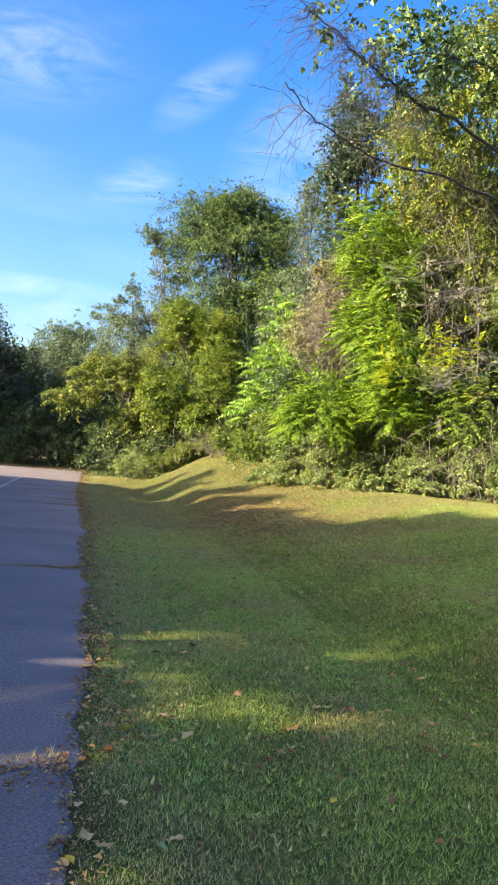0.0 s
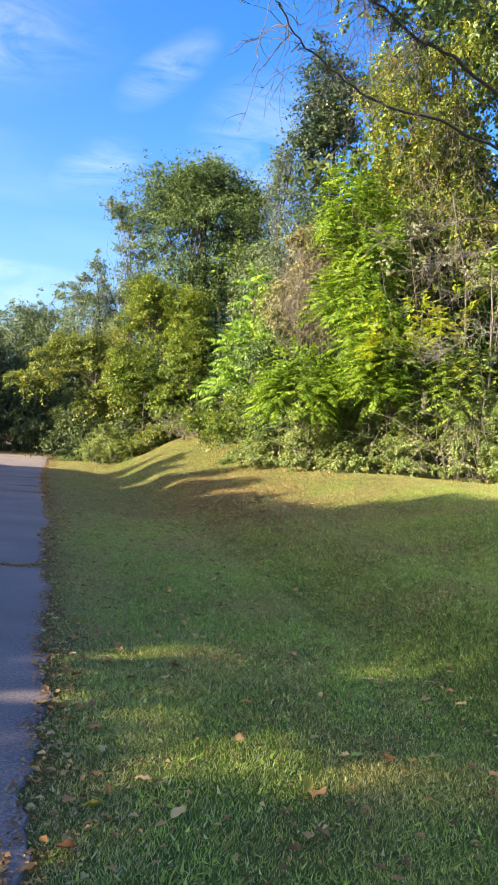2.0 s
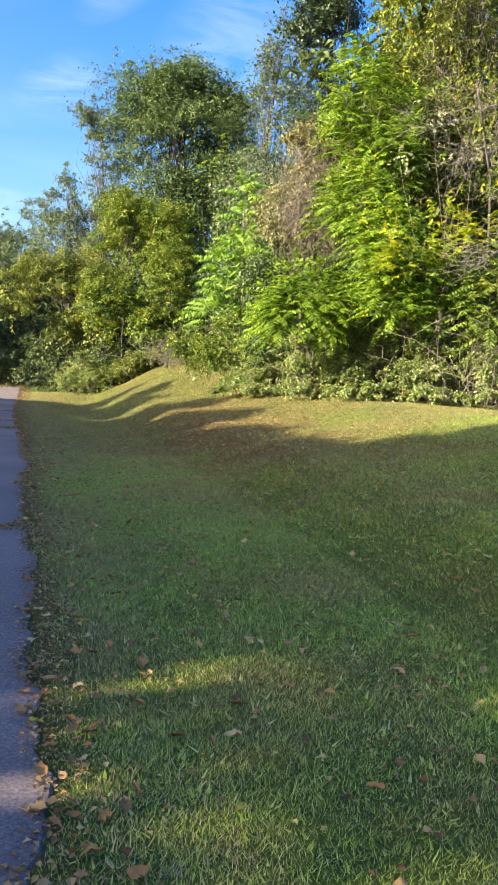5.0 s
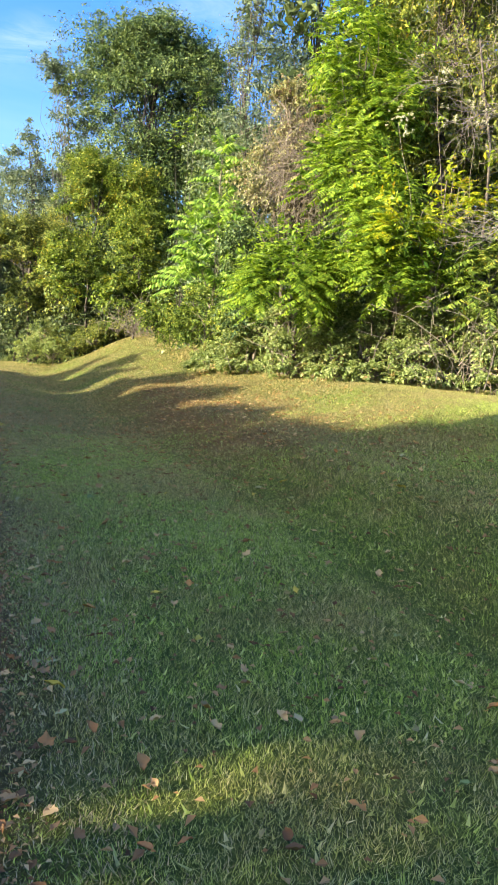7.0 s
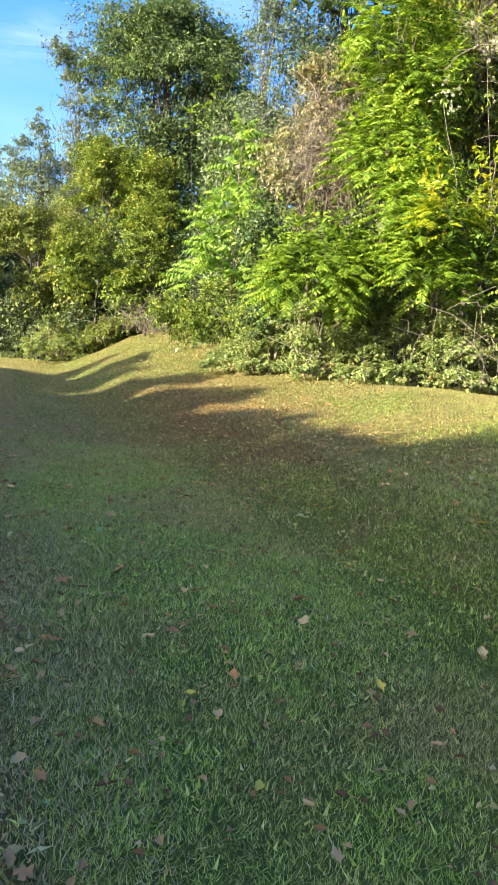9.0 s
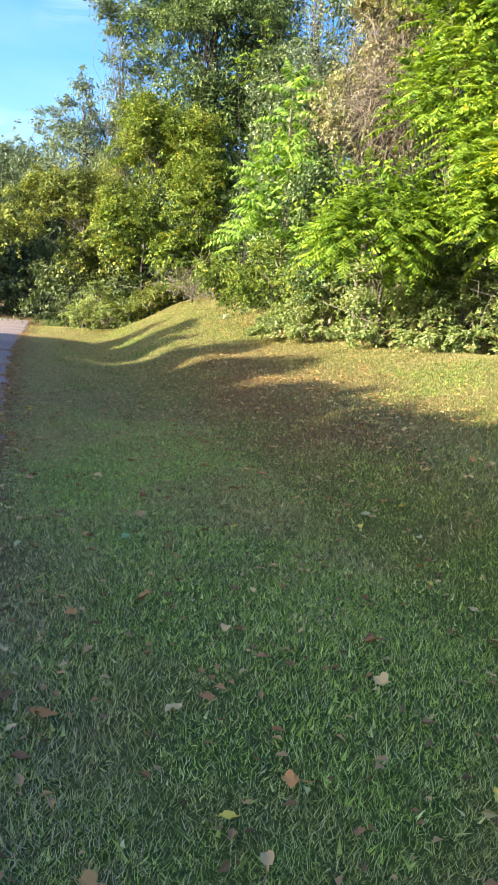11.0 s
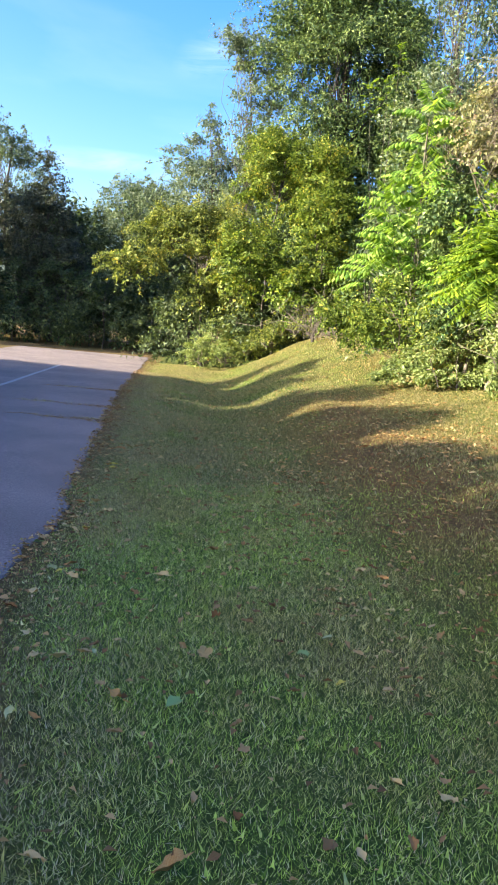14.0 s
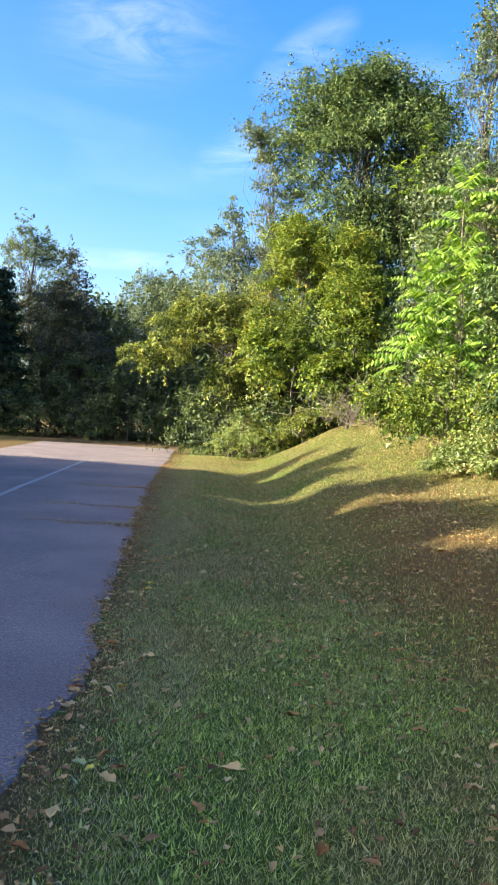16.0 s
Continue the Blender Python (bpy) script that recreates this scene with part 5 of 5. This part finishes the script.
def fallen_leaf(x, y, size, tone, turn, tilt, shape):
    key = (tone, shape, int(rng.integers(3)))
    if key not in LEAF_MESH:
        v, f = leaf_blade(1.0, (0.55, 0.8, 0.45)[shape], shape == 1, (0.4, 0.6, 0.8)[shape])
        v = [tuple(np.array(p) + rng.normal(size=3) * np.array([0.03, 0.03, 0.05])) for p in v]
        me = bpy.data.meshes.new("fallen_leaf")
        me.from_pydata(v, [], f)
        me.polygons.foreach_set("use_smooth", [True] * len(me.polygons))
        me.materials.append(FALLEN[tone][0])
        LEAF_MESH[key] = me
    ob = new("fallen_leaf", LEAF_MESH[key])
    on = to_uv(x, y)[1] < float(road_edge(to_uv(x, y)[0]))
    z = -0.095 if on else float(ground_z(x, y)) + 0.032
    ob.matrix_basis = pose(x, y, z, tilt[0], tilt[1], turn) @ Matrix.Scale(size * 0.62, 4)
    label = FALLEN[tone][1].replace("grass", "asphalt") if on else FALLEN[tone][1]
    return tagged(ob, label, "leaf", "fallen leaves")


NAMED = [(0.205, 4.76, 0.16, "yellow", 0), (0.245, 4.68, 0.16, "rust", 1), (0.43, 5.47, 0.16, "pale", 0), (1.03, 8.36, 0.13, "rust", 1), (0.5, 9.36, 0.14, "tan", 0), (0.63, 9.34, 0.13, "tan", 2),
         (-0.73, 7.4, 0.12, "tan", 0), (-1.6, 9.3, 0.15, "rust", 1), (-1.3, 8.5, 0.16, "rust", 1), (-1.68, 10.2, 0.13, "brown", 1), (-0.01, 12.15, 0.13, "pale", 0), (0.39, 11.69, 0.17, "green", 0),
         (0.23, 11.55, 0.14, "pale", 0), (-1.0, 12.31, 0.13, "pale", 0), (-0.96, 14.08, 0.13, "brown", 1), (-1.73, 17.77, 0.14, "tan", 0), (-0.54, 11.0, 0.15, "tan", 1), (-1.0, 13.09, 0.13, "tan", 0),
         (-1.83, 11.38, 0.14, "rust", 1), (-1.59, 11.38, 0.15, "green", 0), (-2.1, 12.63, 0.13, "brown", 1), (-1.38, 10.43, 0.16, "tan", 0), (-1.57, 11.9, 0.14, "tan", 1), (-0.2, 12.62, 0.13, "brown", 1),
         (-0.41, 12.53, 0.14, "tan", 0), (-0.83, 13.58, 0.13, "tan", 0), (-0.75, 13.71, 0.13, "brown", 1), (-0.85, 8.62, 0.12, "tan", 0), (0.4, 6.04, 0.12, "tan", 0), (-0.1, 5.26, 0.13, "tan", 0),
         (0.49, 5.12, 0.15, "green", 2), (0.64, 5.13, 0.13, "rust", 1), (-0.75, 5.03, 0.15, "pale", 2), (-1.01, 14.62, 0.13, "tan", 0), (-0.52, 14.57, 0.14, "tan", 0), (-0.6, 14.85, 0.13, "green", 0)]
for x, y, size, tone, shape in NAMED:
    fallen_leaf(x, y, size, tone, rng.random() * 360, (rng.normal() * 12, rng.normal() * 12), shape)
TONES = ["brown"] * 7 + ["tan"] * 8 + ["rust"] * 4 + ["yellow", "yellow", "green", "pale"]
for k in range(258):
    u = 3.0 + 15.5 * rng.random() ** 0.9
    v = rng.choice([abs(rng.normal()) * 0.25 + 0.04, 0.2 + 4.5 * rng.random()], p=[0.28, 0.72])
    x, y = to_xy(u, v)
    fallen_leaf(x, y, 0.075 + 0.075 * rng.random(), TONES[rng.integers(len(TONES))], rng.random() * 360, (rng.normal() * 9, rng.normal() * 9), int(rng.choice([0, 1, 2], p=[0.45, 0.2, 0.35])))


def leaf_scatter(n, pick, mat, label):
    """Curled dead leaves lying about, joined in one sheet."""
    vs, fs, off = [], [], 0
    u, v = pick(n)
    x, y = to_xy(u, v)
    z = ground_z(x, y) + 0.03
    for i in range(n):
        shape = int(rng.choice([0, 1, 2], p=[0.4, 0.25, 0.35]))
        p, f = leaf_blade(1.0, (0.55, 0.8, 0.45)[shape], shape == 1, (0.4, 0.6, 0.8)[shape])
        p = np.array(p) + rng.normal(size=(len(p), 3)) * np.array([0.03, 0.03, 0.05])
        m = pose(x[i], y[i], z[i], rng.normal() * 10, rng.normal() * 10, rng.random() * 360) @ Matrix.Scale(0.03 + 0.042 * rng.random(), 4)
        m = np.array(m)
        vs.append(p @ m[:3, :3].T + m[:3, 3])
        fs += [tuple(q + off for q in g) for g in f]
        off += len(p)
    return tagged(mesh_object("leaf_litter", np.concatenate(vs), fs, mat, smooth=True), label, "leaf litter", kind="stuff")


def litter(name, n, pick, size, label, mat):
    u, v = pick(n)
    x, y = to_xy(u, v)
    e = road_edge(u)
    z = np.where(v < e, -0.094, ground_z(x, y) + 0.02 + 0.035 * rng.random(n) * (v > e + 0.1))
    nor = unit(np.array([0, 0, 1.0]) + rng.normal(size=(n, 3)) * 0.35)
    ax = unit(np.stack([rng.normal(size=n), rng.normal(size=n), rng.normal(size=n) * 0.15], 1))
    ln = size * (0.4 + 1.0 * rng.random(n))
    V, F = leaves(np.stack([x, y, z], 1), ax, nor, ln, ln * 0.6, 0.3)
    return tagged(mesh_object(name, V, F, mat), label, "leaf litter", kind="stuff")


leaf_scatter(320, lambda n: (3.5 + 14 * rng.random(n), 0.1 + 5.0 * rng.random(n)), M_LITTER, "curled brown dead leaves scattered over the lawn")
leaf_scatter(330, lambda n: (3.5 + 15 * rng.random(n), 0.1 + 5.2 * rng.random(n)), M_PALELITTER, "curled tan dead leaves scattered over the lawn")


def by_the_edge(n, u0, u1, inside, spread):
    """Places along the asphalt's edge: a few on the asphalt, most in the grass beside it."""
    u = u0 + (u1 - u0) * rng.random(n)
    return u, road_edge(u) - inside + np.abs(rng.normal(size=n)) * spread


leaf_scatter(150, lambda n: by_the_edge(n, 3, 23, 0.03, 0.17), M_PALELITTER, "curled tan dead leaves lying along the asphalt's edge")
leaf_scatter(230, lambda n: by_the_edge(n, 3, 22, 0.04, 0.15), M_LITTER, "curled brown dead leaves lying along the asphalt's edge")
litter("leaf_litter", 3600, lambda n: by_the_edge(n, 1.5, 34, 0.06, 0.16), 0.024, "crumbled tan leaves along the asphalt's edge", M_PALELITTER)
litter("leaf_litter", 3600, lambda n: by_the_edge(n, 1.5, 34, 0.05, 0.12), 0.024, "crumbled brown leaves along the asphalt's edge", M_LITTER)
leaf_scatter(260, lambda n: (11 + 12 * rng.random(n), 0.2 + 5.5 * rng.random(n)), M_PALELITTER, "pale curled leaves scattered over the lawn and the bank's foot")
litter("leaf_litter", 1900, lambda n: (12 + 12 * rng.random(n), 3.6 + rng.normal(size=n) * 1.0), 0.045, "small dead leaves scattered over the bank's foot", M_PALELITTER)
litter("leaf_litter", 1300, lambda n: (17 + 16 * rng.random(n), 0.3 + 6.0 * rng.random(n)), 0.06, "small dead leaves scattered over the bank", M_PALELITTER)
litter("leaf_litter", 2600, lambda n: (3 + 15 * rng.random(n), 0.1 + 6.0 * rng.random(n)), 0.038, "leaf crumbs scattered over the lawn", M_LITTER)
litter("leaf_litter", 1100, lambda n: (4 + 15 * rng.random(n), 0.3 + 5.5 * rng.random(n)), 0.034, "small pale dead leaves scattered over the lawn", M_PALELITTER)


def crack(u0, v_from, v_to, thick):
    """A crack across the asphalt, full of dead leaves and weeds."""
    n = 420 if u0 < 9 else 800

    def pick(n):
        q = rng.random(n) ** 1.7        # thickest at the road's edge
        v = v_to - (v_to - v_from) * q
        return u0 + 0.10 * np.sin(v * 3.0) + 0.05 * np.sin(v * 9.0) + rng.normal(size=n) * thick * (1.3 - q), v
    litter("crack_litter", n, pick, 0.026, "dead leaves caught in a crack across the asphalt", M_LITTER)


crack(10.4, -1.2, 0.0, 0.05)
crack(4.05, -0.9, 0.0, 0.10)
crack(20.6, -1.6, 0.0, 0.10)
crack(22.6, -2.2, 0.0, 0.11)
crack(26.0, -2.0, 0.0, 0.10)
for u0, v0 in ((4.0, -0.95), (20.5, -1.4), (22.5, -1.8), (25.9, -1.6)):
    grass_patch("crack_grass", u0, u0 + 0.2, v0, 0.0, 11000 if u0 < 9 else 1500, 0.085, 0.004 if u0 < 9 else 0.008, M_EDGE, "dry weeds growing in a crack of the asphalt", 0.08, crack=True)
